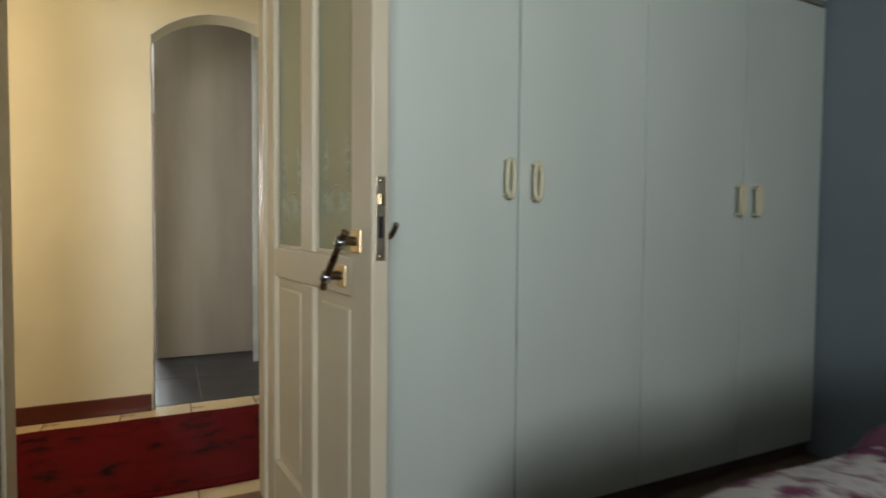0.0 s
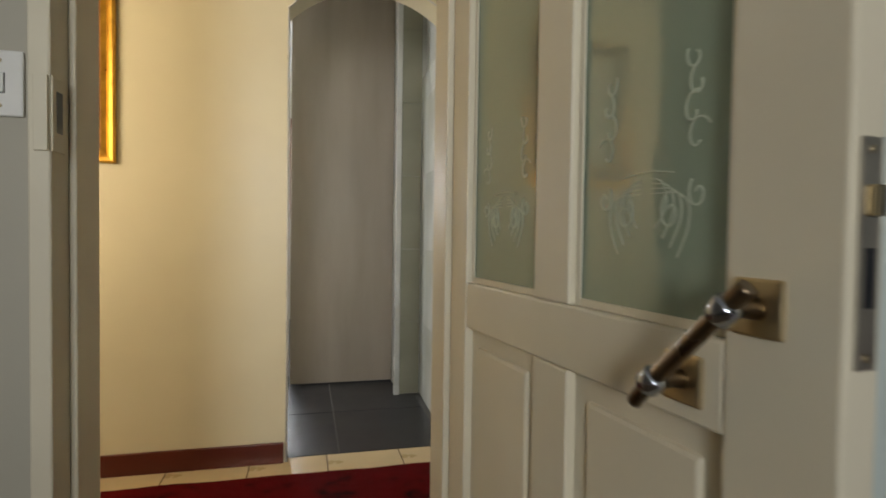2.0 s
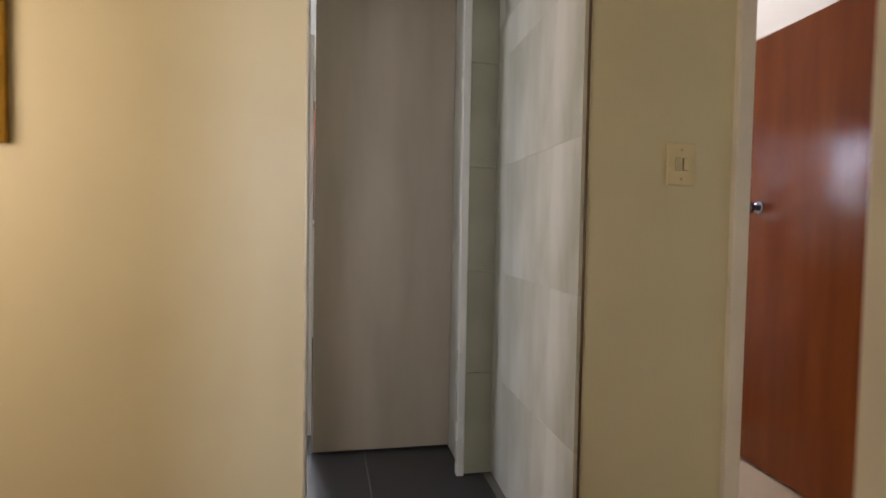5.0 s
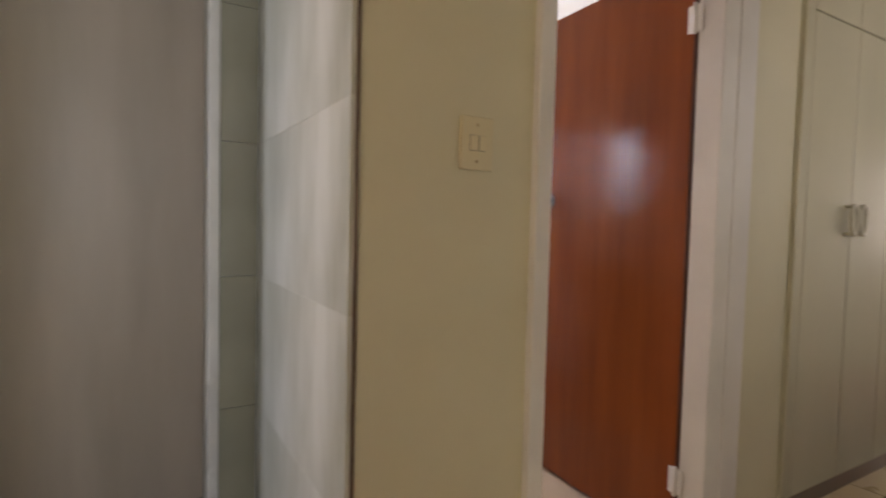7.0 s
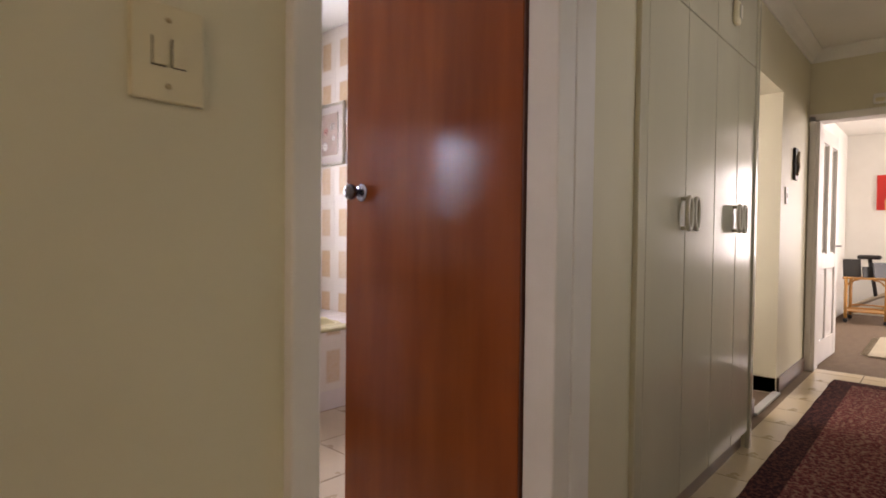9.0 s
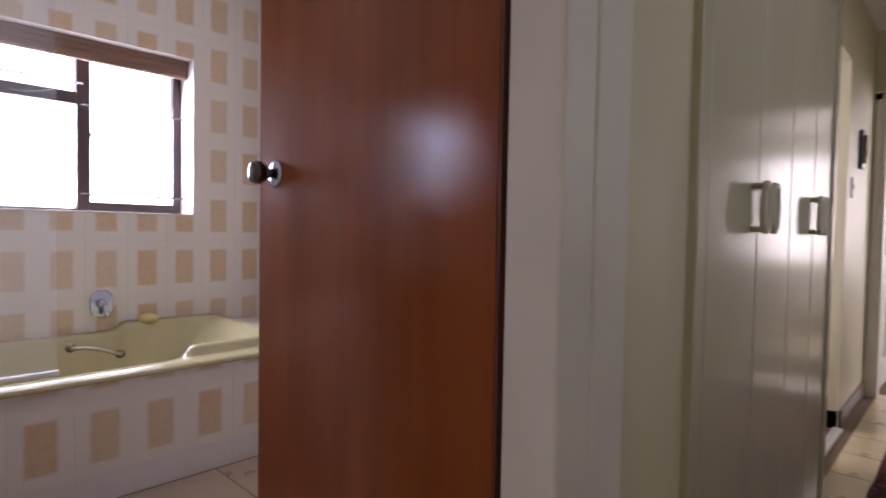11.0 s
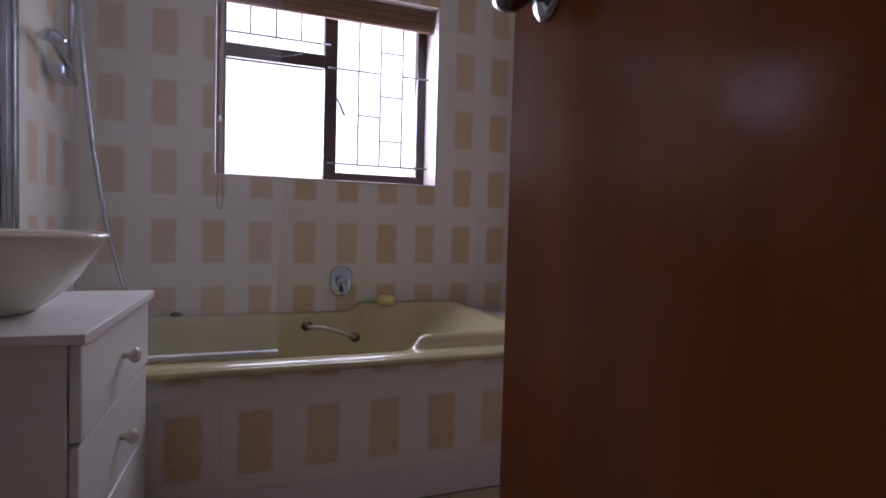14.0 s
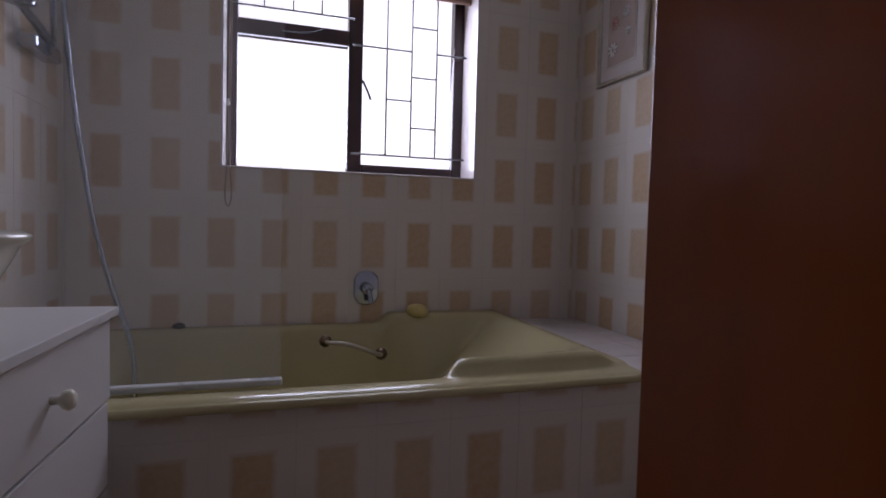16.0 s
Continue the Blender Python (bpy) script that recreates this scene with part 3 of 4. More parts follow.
for cx in (0.225, 0.605):
    for sx in (-1, 1):
        for k in range(4):
            w = 0.028 + 0.012 * k
            leaf_ = [(cx + sx * 0.010, -0.0034, 1.096 - 0.006 * k), (cx + sx * w, -0.0034, 1.092 - 0.005 * k), (cx + sx * (w + 0.008), -0.0034, 1.062 - 0.006 * k), (cx + sx * (w - 0.012), -0.0034, 1.036 - 0.011 * k)]
            part("etched_motif", tube(leaf_, 0.0013 - 0.0001 * k, 4, smooth=2), M_ETCH, bed_door, "etched white plume")
        part("etched_motif", scroll(cx + sx * 0.040, 1.055, sx, 0.020, 1.3, 0.6), M_ETCH, bed_door, "etched white scroll")
        part("etched_motif", scroll(cx + sx * 0.080, 1.075, sx, 0.014, 1.1, 2.2), M_ETCH, bed_door, "etched white scroll")
        for k in range(4):
            part("etched_motif", scroll(cx + sx * (0.078 - 0.006 * (k % 2)), 1.135 + 0.030 * k, sx, 0.019 - 0.002 * k, 0.8, 0.5 + 0.7 * k), M_ETCH, bed_door, "etched white scroll")
    part("etched_motif", tube([(cx - 0.045, -0.0034, 1.100), (cx, -0.0034, 1.106), (cx + 0.045, -0.0034, 1.100)], 0.0012, 4, smooth=2), M_ETCH, bed_door, "etched white bar")
part("lock_plate", boxes((0.8552, -0.012, 0.922, 0.8575, 0.012, 1.108), bevel=0.001), M_SILVER, bed_door, "worn silvery lock plate")
part("latch", boxes((0.857, -0.007, 1.045, 0.866, 0.007, 1.07), bevel=0.002), M_BRASS, bed_door)
part("lock_slot", boxes((0.8572, -0.006, 0.972, 0.8582, 0.006, 1.02)), M_BLACK, bed_door, "dark keyway")
for z in (0.932, 1.098):
    part("plate_screw", lathe([(0.004, 0), (0.003, 0.0012)], 10, Matrix.Translation((0.8574, 0, z)) @ Euler((0, radians(90), 0)).to_matrix().to_4x4()), M_BRASS, bed_door)
# pull handle, slanting across the middle rail
hd = part("pull_handle", tube([(0.798, -0.058, 0.985), (0.786, -0.062, 0.972), (0.672, -0.062, 0.860), (0.659, -0.058, 0.846)], 0.009, 12), M_BRONZE, bed_door, "aged bronze slanting pull handle")
for x, z in ((0.776, 0.962), (0.688, 0.876)):
    part("handle_arm", tube([(x, -0.06, z), (x + 0.002, -0.045, z + 0.004), (x + 0.004, -0.024, z)], 0.011, 10, smooth=2), M_BRONZE, hd)
    part("rose", boxes((x - 0.022, -0.028, z - 0.026, x + 0.030, -0.0205, z + 0.028), bevel=0.003), M_BRASS, hd, "square brass rose")
    part("ferrule", lathe([(0.009, -0.012), (0.014, -0.009), (0.014, 0.009), (0.009, 0.012)], 16, Matrix.Translation((x, -0.062, z)) @ Euler((0, radians(47), 0)).to_matrix().to_4x4()), M_CHROME, hd)
part("back_handle", tube([(0.80, 0.02, 0.972), (0.80, 0.05, 0.972), (0.81, 0.056, 0.985), (0.822, 0.058, 1.005)], 0.007, 10), M_BRONZE, bed_door)

lounge_door = panelled_leaf("lounge_door", "open white panelled door with tall glass panes", pose(8.50, 4.555, 0.01, 0, 0, -2), 0.84, 2.03, 0.11, (0.35, 0.45), 0.82, 0.95, M_GLASS, True)
part("lever_handle", tube([(0.75, -0.02, 1.02), (0.75, -0.06, 1.02), (0.66, -0.065, 1.02)], 0.008, 10), M_CHROME, lounge_door)

# flush veneered bathroom door
ang = math.degrees(math.atan2(5.3955 - 4.562, 4.2106 - 4.145))
bath_door = thing("bathroom_door", "open orange-brown veneered flush door", "door", pose(4.145, 4.562, 0.010, 0, 0, ang))
part("leaf", boxes((0.004, -0.04, 0, 0.835, 0.0, 2.03), bevel=0.002), M_WOOD, bath_door)
part("hinge_edge", boxes((-0.002, -0.039, 0.001, 0.0035, -0.001, 2.029)), M_WOODEDGE, bath_door, "dark hinge edge")
for s, y in ((1, 0.0), (-1, -0.04)):
    k = part("door_knob", lathe([(0.012, 0.0), (0.012, 0.02), (0.020, 0.030), (0.027, 0.040), (0.028, 0.052), (0.024, 0.062), (0.014, 0.066)], 28,
                                Matrix.Translation((0.735, y, 1.226)) @ Euler((radians(-90 * s), 0, 0)).to_matrix().to_4x4()), M_KNOB, bath_door, "dark metal knob")
    part("knob_rose", lathe([(0.033, 0.0), (0.033, 0.004), (0.026, 0.009), (0.013, 0.011)], 28, Matrix.Translation((0.735, y, 1.226)) @ Euler((radians(-90 * s), 0, 0)).to_matrix().to_4x4()), M_CHROME, k)
for z in (0.20, 1.76):
    hg = part("hinge", lathe([(0.007, 0), (0.007, 0.1)], 12, Matrix.Translation((-0.004, 0.008, z))), M_FRAMEPAINT, bath_door, "white painted butt hinge")
    for i in range(2):
        part("hinge_leaf", boxes((-0.03 + 0.031 * i, 0.0015, z + 0.005, -0.004 + 0.031 * i, 0.0045, z + 0.095), bevel=0.001), M_FRAMEPAINT, hg)


# ---- bedroom things ----
def d_handle(bm_w, bm_h, depth, r):
    """A rounded rectangular pull, standing off a face towards -y."""
    w, h = bm_w / 2, bm_h / 2
    return tube([(-w, -depth, -h), (w, -depth, -h), (w, -depth, h), (-w, -depth, h)], r, 10, closed=True, smooth=2)


def cupboard(name, label, x0, x1, y, depth, z0, z1, seams, handles, body_mat, handle_mat, size, split=None, group=""):
    c = thing(name, label, "cupboard", pose(0, 0, 0), group)
    part("carcass", boxes((x0, y + 0.02, z0, x1, y + depth, z1)), body_mat, c)
    part("plinth", boxes((x0, y + 0.03, 0.0, x1, y + depth, z0)), M_DARKSKIRT, c, "dark plinth")
    xs = [x0] + seams + [x1]
    rows = [(z0, z1)] if split is None else [(z0, split), (split, z1)]
    for za, zb in rows:
        for a, b in zip(xs, xs[1:]):
            door = part("cupboard_door", boxes((a + 0.003, y, za + 0.003, b - 0.003, y + 0.019, zb - 0.003), bevel=0.003), body_mat, c)
            for hx, hz in handles:
                if a < hx < b and za < hz < zb:
                    k = part("handle", d_handle(*size), handle_mat, door, "rounded plastic pull")
                    k.location = (hx, y - 0.004, hz)
                    for s in (-1, 1):
                        part("handle_foot", lathe([(size[3] * 0.9, 0), (size[3] * 0.9, size[2])], 10, Matrix.Translation((0, 0.004, s * (size[1] / 2 - 0.004))) @ Euler((radians(90), 0, 0)).to_matrix().to_4x4()), handle_mat, k)
    return c


cupboard("bedroom_cupboard", "tall pale green-grey built-in bedroom cupboard", 2.745, 4.805, 2.61, 0.53, 0.06, 1.965, [3.226, 3.764, 4.295], [(3.175, 1.15), (3.277, 1.145), (4.245, 1.115), (4.345, 1.115)], M_CUPB, M_HANDLE, (0.026, 0.115, 0.03, 0.0075))
top = cupboard("bedroom_top_cupboard", "pale green-grey cupboard above the tall one", 2.745, 4.805, 2.605, 0.53, 1.985, 2.6, [3.226, 3.764, 4.295], [], M_CUPB, M_HANDLE, (0.026, 0.115, 0.03, 0.0075))


def soft_slab(x0, y0, z0, x1, y1, z1, wave, n=28):
    bm = bmesh.new()
    bmesh.ops.create_grid(bm, x_segments=n, y_segments=n, size=0.5)
    for v in bm.verts:
        u, w = v.co.x + 0.5, v.co.y + 0.5
        edge = min(u, 1 - u, w, 1 - w)
        drop = max(0.0, 1 - edge / 0.09) ** 2
        x, y = x0 + u * (x1 - x0), y0 + w * (y1 - y0)
        v.co = Vector((x, y, z1 - (z1 - z0) * drop + wave * noise.noise(Vector((x * 3, y * 3, 0))) * (1 - drop)))
    for f in bm.faces:
        f.smooth = True
    bmesh.ops.solidify(bm, geom=bm.faces[:], thickness=0.03)
    return bm


bed = thing("bed", "bed with a rounded mattress on a dark base", "bed")
part("base", boxes((2.86, -0.40, 0.0, 4.60, 1.84, 0.26), bevel=0.01), M_DARKWOOD, bed)
part("mattress", boxes((2.84, -0.42, 0.26, 4.62, 1.86, 0.47), bevel=0.04), M_VANITY, bed)
duvet = tagged(new("duvet", mesh("duvet", soft_slab(2.74, -0.45, 0.30, 4.74, 1.96, 0.55, 0.03), M_DUVET)), "white floral duvet with plum patches on the bed", "duvet")
throw = tagged(new("throw_blanket", mesh("throw_blanket", soft_slab(3.62, 1.02, 0.50, 4.72, 1.86, 0.588, 0.02), M_PLUM)), "folded plum throw lying on the duvet", "blanket")


def switch_plate(name, label, m, w, h, rockers, plate_mat):
    s = thing(name, label, "light switch", m)
    part("plate", boxes((-w / 2, -0.009, -h / 2, w / 2, 0, h / 2), bevel=0.003), plate_mat, s)
    for i in range(rockers):
        x = (i - (rockers - 1) / 2) * w * 0.27
        part("rocker", prism([(x - 0.0075, -0.017), (x + 0.0075, -0.017), (x + 0.0075, 0.017), (x - 0.0075, 0.017)], -0.0135, -0.0085), M_WHITEPL if plate_mat is M_WHITEPL else M_SWITCH, s)
        part("rocker_gap", boxes((x - 0.0086, -0.0096, -0.0183, x + 0.0086, -0.009, 0.0183)), M_BLACK, s, "dark gap round the rocker")
    for z in (-h * 0.34, h * 0.34):
        part("screw", lathe([(0.004, 0), (0.003, 0.0015)], 12, Matrix.Translation((0, -0.009, z)) @ Euler((radians(90), 0, 0)).to_matrix().to_4x4()), M_BRASS, s)
    return s


switch_plate("light_switch", "ivory double light switch on the cream wall", pose(3.2185, WY, 1.313), 0.091, 0.124, 2, M_SWITCH)
switch_plate("light_switch", "white light switch on the grey bedroom wall", pose(1.685, 3.15, 1.29), 0.075, 0.12, 1, M_WHITEPL)
switch_plate("light_switch", "white light switch beside the plain doorway", pose(7.52, FY, 1.40), 0.075, 0.12, 1, M_WHITEPL)

# ---- corridor things ----
cup = cupboard("corridor_cupboard", "glossy olive-cream corridor cupboard with four doors", 4.74, 6.09, WY - 0.008, 0.55, 0.09, 2.40, [5.11, 5.46, 5.79], [(5.068, 1.178), (5.148, 1.178), (5.742, 1.178), (5.822, 1.178)], M_CUPH, M_HANDLE2, (0.048, 0.118, 0.026, 0.0085), split=1.955)
setting("trim_cupboard", boxes((4.655, WY - 0.018, 0, 4.70, WY + 0.02, 2.42), (4.702, WY - 0.010, 0, 4.737, WY + 0.02, 2.42), (6.092, WY - 0.018, 0.0, 6.13, WY + 0.004, 2.42), (4.70, WY - 0.016, 2.402, 6.092, WY + 0.02, 2.43), bevel=0.004), M_CUPH, "olive-cream moulding round the corridor cupboard")
bell = thing("door_chime", "small cream chime box high on the cupboard", "chime", pose(5.69, WY - 0.008, 2.11))
part("case", boxes((-0.032, -0.024, -0.055, 0.032, 0, 0.055), bevel=0.012), M_SWITCH, bell)
part("grille", boxes((-0.018, -0.031, -0.03, 0.018, -0.0275, 0.03), bevel=0.001), M_HANDLE2, bell)
sensor = thing("alarm_sensor", "small white alarm sensor above the lounge doorway", "sensor", pose(8.34, 4.14, 2.17, 0, 0, -90))
part("case", boxes((-0.045, -0.04, -0.035, 0.045, 0, 0.045), bevel=0.014), M_WHITEPL, sensor)
part("lens", boxes((-0.028, -0.046, -0.022, 0.028, -0.039, 0.008), bevel=0.003), M_SWITCH, sensor)
orn = thing("wall_ornament", "small black wall ornament on the cream wall", "ornament", pose(7.78, FY, 1.65))
part("plaque", boxes((-0.05, -0.02, -0.12, 0.05, 0, 0.12), bevel=0.006), M_BLACK, orn)
part("figure", tube([(-0.02, -0.024, -0.08), (0.025, -0.03, -0.02), (-0.02, -0.03, 0.02), (0.03, -0.024, 0.09)], 0.012, 8, smooth=2), M_SILVER, orn)


def picture(name, label, m, w, h, fw, mount, frame_mat, mount_mat, art_mat, depth=0.028, art=True):
    """A framed picture with its back at y = 0, centred, facing -y."""
    p = thing(name, label, "picture", m)
    prof = [(0.0, 0.0), (0.0, depth * 0.55), (0.12, depth), (0.35, depth * 0.95), (0.55, depth * 0.6), (0.85, depth * 0.75), (1.0, depth * 0.4), (1.0, 0.0)]
    for name_, (ax, az, bx, bz) in {"left": (-1, 1, -1, -1), "bottom": (-1, -1, 1, -1), "right": (1, -1, 1, 1), "top": (1, 1, -1, 1)}.items():
        bm = bmesh.new()
        ra = [bm.verts.new((ax * (w / 2 - k * fw), -d, az * (h / 2 - k * fw))) for k, d in prof]
        rb = [bm.verts.new((bx * (w / 2 - k * fw), -d, bz * (h / 2 - k * fw))) for k, d in prof]
        for i in range(len(prof)):
            bm.faces.new((ra[i], ra[(i + 1) % len(prof)], rb[(i + 1) % len(prof)], rb[i]))
        bm.faces.new(ra), bm.faces.new(rb)
        bmesh.ops.recalc_face_normals(bm, faces=bm.faces)
        part("frame_bar", bm, frame_mat, p)
    iw, ih = w / 2 - fw * 0.9, h / 2 - fw * 0.9
    part("mount", boxes((-iw, -0.008, -ih, iw, -0.001, ih)), mount_mat, p)
    if art:
        part("slip", boxes((-iw + mount, -0.011, -ih + mount, iw - mount, -0.0085, ih - mount)), frame_mat, p)
        part("print", boxes((-iw + mount + 0.008, -0.0125, -ih + mount + 0.008, iw - mount - 0.008, -0.0112, ih - mount - 0.008)), art_mat, p)
    return p


fprint = picture("framed_print", "gold framed print with a plum mount on the cream wall", pose(1.475 - 0.36, WY - 0.001, 1.293 + 0.42), 0.72, 0.84, 0.058, 0.066, M_GOLD, M_MOUNT, M_ART)


def brushed(name, outline, material, lift):
    """A painted patch on the print, given from its lower corner."""
    return part(name, prism([(0.234 + x, -0.294 + z) for x, z in outline], -0.0126 - lift, -0.0122), material, fprint)


brushed("painted_roof", [(-0.20, 0.16), (-0.092, 0.175), (-0.043, 0.225), (-0.002, 0.222), (-0.012, 0.205), (-0.045, 0.170), (-0.075, 0.162), (-0.092, 0.145), (-0.20, 0.14)], M_PAINTRED, 0.0002)
brushed("painted_roof", [(-0.048, 0.162), (-0.026, 0.186), (-0.006, 0.150), (-0.040, 0.148)], M_PAINTGREEN, 0.0003)
brushed("painted_wall", [(-0.030, 0.148), (-0.008, 0.148), (-0.010, 0.116), (-0.030, 0.121)], M_PAINTRED, 0.0004)
brushed("painted_wall", [(-0.16, 0.14), (-0.075, 0.122), (-0.083, 0.094), (-0.16, 0.09)], M_PAINTRED, 0.0005)
brushed("painted_trees", [(-0.13, 0.156), (-0.065, 0.176), (-0.050, 0.158), (-0.070, 0.142), (-0.13, 0.140)], M_PAINTTEAL, 0.0006)
brushed("painted_water", [(-0.20, 0.075), (-0.075, 0.062), (-0.020, 0.032), (-0.002, 0.004), (-0.20, 0.004)], M_PAINTBLUE, 0.0003)
brushed("painted_boat", [(-0.095, 0.050), (-0.060, 0.044), (-0.035, 0.034), (-0.045, 0.026), (-0.095, 0.034)], M_MOUNT, 0.0006)
# bathroom picture: a pale flower on a pink mount
fp = picture("flower_picture", "small gilt framed picture of pale flowers", pose(BX1 - 0.001, 7.16, 1.83, 0, 0, -90), 0.34, 0.46, 0.022, 0.048, M_SILVER, M_PINK, M_DUSK, 0.02)
for cx, cz, size, flower in ((-0.055, -0.085, 1.0, M_WHITEPL), (0.035, 0.055, 0.8, M_WHITEPL), (-0.045, 0.025, 0.8, M_PAINTRED), (0.05, -0.03, 0.6, M_WHITEPL)):
    for i in range(8):
        a = i * 2 * math.pi / 8 + 0.3
        part("petal", lathe([(0.003, 0), (0.010, 0.001), (0.003, 0.002)], 10, Matrix.Translation((cx + 0.022 * size * math.cos(a), -0.0128, cz + 0.022 * size * math.sin(a))) @ Euler((radians(90), -a, 0)).to_matrix().to_4x4() @ Matrix.Diagonal((1.6 * size, 0.55 * size, 1, 1))), flower, fp)


def rug(name, label, x0, x1, y0, y1, field, border, bw, fringe_at):
    r = thing(name, label, "rug")
    bm = bmesh.new()
    n = 40
    lo, hi = [], []
    for i in range(n + 1):
        x = x0 + (x1 - x0) * i / n
        j = 0.008 * noise.noise(Vector((x * 4, 1, 0)))
        lo.append((x, y0 + j)), hi.append((x, y1 + 0.012 * noise.noise(Vector((x * 5, 7, 0)))))
    ring = lo + hi[::-1]
    a = [bm.verts.new((x, y, 0.0005)) for x, y in ring]
    b = [bm.verts.new((x, y, 0.010)) for x, y in ring]
    bm.faces.new(b)
    for i in range(len(ring)):
        k = (i + 1) % len(ring)
        bm.faces.new((a[i], a[k], b[k], b[i]))
    part("border", bm, border, r)
    part("field", boxes((x0 + bw, y0 + bw, 0.0102, x1 - bw, y1 - bw, 0.0118), bevel=0.0006), field, r)
    for x in fringe_at:
        s = 1 if x > (x0 + x1) / 2 else -1
        bm = bmesh.new()
        for i in range(int((y1 - y0) / 0.02)):
            y = y0 + 0.01 + i * 0.02
            tube([(x - s * 0.01, y, 0.006), (x + s * 0.05, y + random.uniform(-0.006, 0.006), 0.003)], 0.002, 4, bm=bm, smooth=0)
        tagged(part("fringe", bm, M_FRINGE, r), kind="stuff")
    return r


rug("red_runner", "deep red runner with dark blotches on the tiles", 0.2, 3.25, 3.39, 4.325, M_RUGRED, M_RUGRED, 0.04, ())
orug = rug("oriental_runner", "worn red and navy oriental runner on the tiles", 4.2, 8.10, 3.40, 4.36, M_RUGP, M_RUGB, 0.13, (8.10,))

# ---- lounge ----
tr = thing("bamboo_trolley", "honey bamboo trolley table on the brown carpet", "table", pose(12.14, 4.50, 0))
part("tabletop", boxes((-0.27, -0.25, 0.575, 0.27, 0.25, 0.597), bevel=0.006), M_BAMBOO, tr)
part("shelf", boxes((-0.24, -0.21, 0.14, 0.24, 0.21, 0.155), bevel=0.004), M_BAMBOO, tr)
for x in (-0.24, 0.24):
    for y in (-0.21, 0.21):
        lg = part("leg", tube([(x, y, 0.055), (x, y, 0.575)], 0.02, 10, smooth=0), M_BAMBOO, tr)
        part("castor", lathe([(0.01, -0.025), (0.028, -0.018), (0.028, 0.018), (0.01, 0.025)], 14, Matrix.Translation((x, y, 0.028)) @ Euler((radians(90), 0, 0)).to_matrix().to_4x4()), M_BLACK, lg)
        part("corner_brace", tube([(x, y, 0.47), (x, y * 0.75, 0.555), (x, y * 0.35, 0.57)], 0.009, 8, smooth=2), M_BAMBOO, tr)
    part("rail", tube([(x, -0.21, 0.17), (x, -0.19, 0.20), (x, 0.19, 0.20), (x, 0.21, 0.17)], 0.010, 8, smooth=2), M_BAMBOO, tr)
for i, (y, s) in enumerate(((4.66, 0.20), (4.49, 0.12), (4.35, 0.17))):
    pf = thing("photo_frame", "dark standing photo frame on the trolley", "photo frame", pose(12.05, y, 0.597, 0, 0, -70 + 10 * i), "photo frames on the trolley")
    part("frame", prism([(-s / 2, 0), (s / 2, 0), (s / 2, s * 1.2), (-s / 2, s * 1.2)], 0, 0.012), M_BLACK, pf).rotation_euler = (radians(-12), 0, 0)
    part("stand", boxes((-0.012, 0.02, 0, 0.012, 0.09, 0.008)), M_BLACK, pf)
bike = thing("exercise_bike", "grey and black exercise bike behind the trolley", "exercise bike", pose(12.65, 4.25, 0))
part("frame", tube([(0, 0.5, 0.12), (0, 0.1, 0.35), (0, -0.2, 0.45), (0, -0.4, 0.95)], 0.03, 10), M_SILVER, bike)
part("seat_post", tube([(0, 0.2, 0.3), (0, 0.28, 0.82)], 0.025, 10, smooth=0), M_BLACK, bike)
part("seat", boxes((-0.09, 0.15, 0.82, 0.09, 0.42, 0.88), bevel=0.025), M_BLACK, bike)
part("handlebar", tube([(-0.2, -0.3, 1.0), (-0.2, -0.42, 1.05), (0.2, -0.42, 1.05), (0.2, -0.3, 1.0)], 0.014, 8), M_BLACK, bike)
part("flywheel", lathe([(0.05, -0.03), (0.2, -0.03), (0.22, 0), (0.2, 0.03), (0.05, 0.03)], 28, Matrix.Translation((0, -0.25, 0.24)) @ Euler((0, radians(90), 0)).to_matrix().to_4x4()), M_BLACK, bike)
for y in (-0.5, 0.5):
    part("foot", tube([(-0.22, y, 0.03), (0.22, y, 0.03)], 0.03, 10, smooth=0), M_BLACK, bike)
part("stem", tube([(0, -0.5, 0.03), (0, -0.25, 0.24), (0, 0.5, 0.06)], 0.025, 8), M_SILVER, bike)
mat_ = thing("cream_mat", "small cream fringed mat on the brown carpet", "mat", pose(10.06, 3.88, 0))
part("pile", boxes((-0.68, -0.38, 0.0, 0.68, 0.38, 0.014), bevel=0.004), M_FRINGE, mat_)
bm = bmesh.new()
for s in (-1, 1):
    for i in range(36):
        tube([(-0.6 + i * 0.034, s * 0.37, 0.008), (-0.6 + i * 0.034 + random.uniform(-0.01, 0.01), s * 0.44, 0.003)], 0.003, 4, bm=bm, smooth=0)
tagged(part("fringe", bm, M_FRINGE, mat_), kind="stuff")
pt = thing("red_painting", "unframed red canvas with an ochre shape", "painting", pose(12.998, 4.0, 1.77, 0, 0, -90))
part("canvas", boxes((-0.5, -0.03, -0.25, 0.5, 0, 0.25), bevel=0.003), M_ARTRED, pt)
part("shape", prism([(-0.40, -0.25), (-0.41, -0.12), (-0.35, 0.0), (-0.24, 0.03), (-0.16, 0.0), (-0.08, -0.13), (-0.08, -0.25)], -0.0325, -0.0302), M_ARTSKIN, pt)
part("dark_shape", prism([(-0.26, 0.03), (-0.25, 0.14), (-0.18, 0.17), (-0.12, 0.12), (-0.14, 0.03)], -0.0325, -0.0302), M_DARKWOOD, pt)

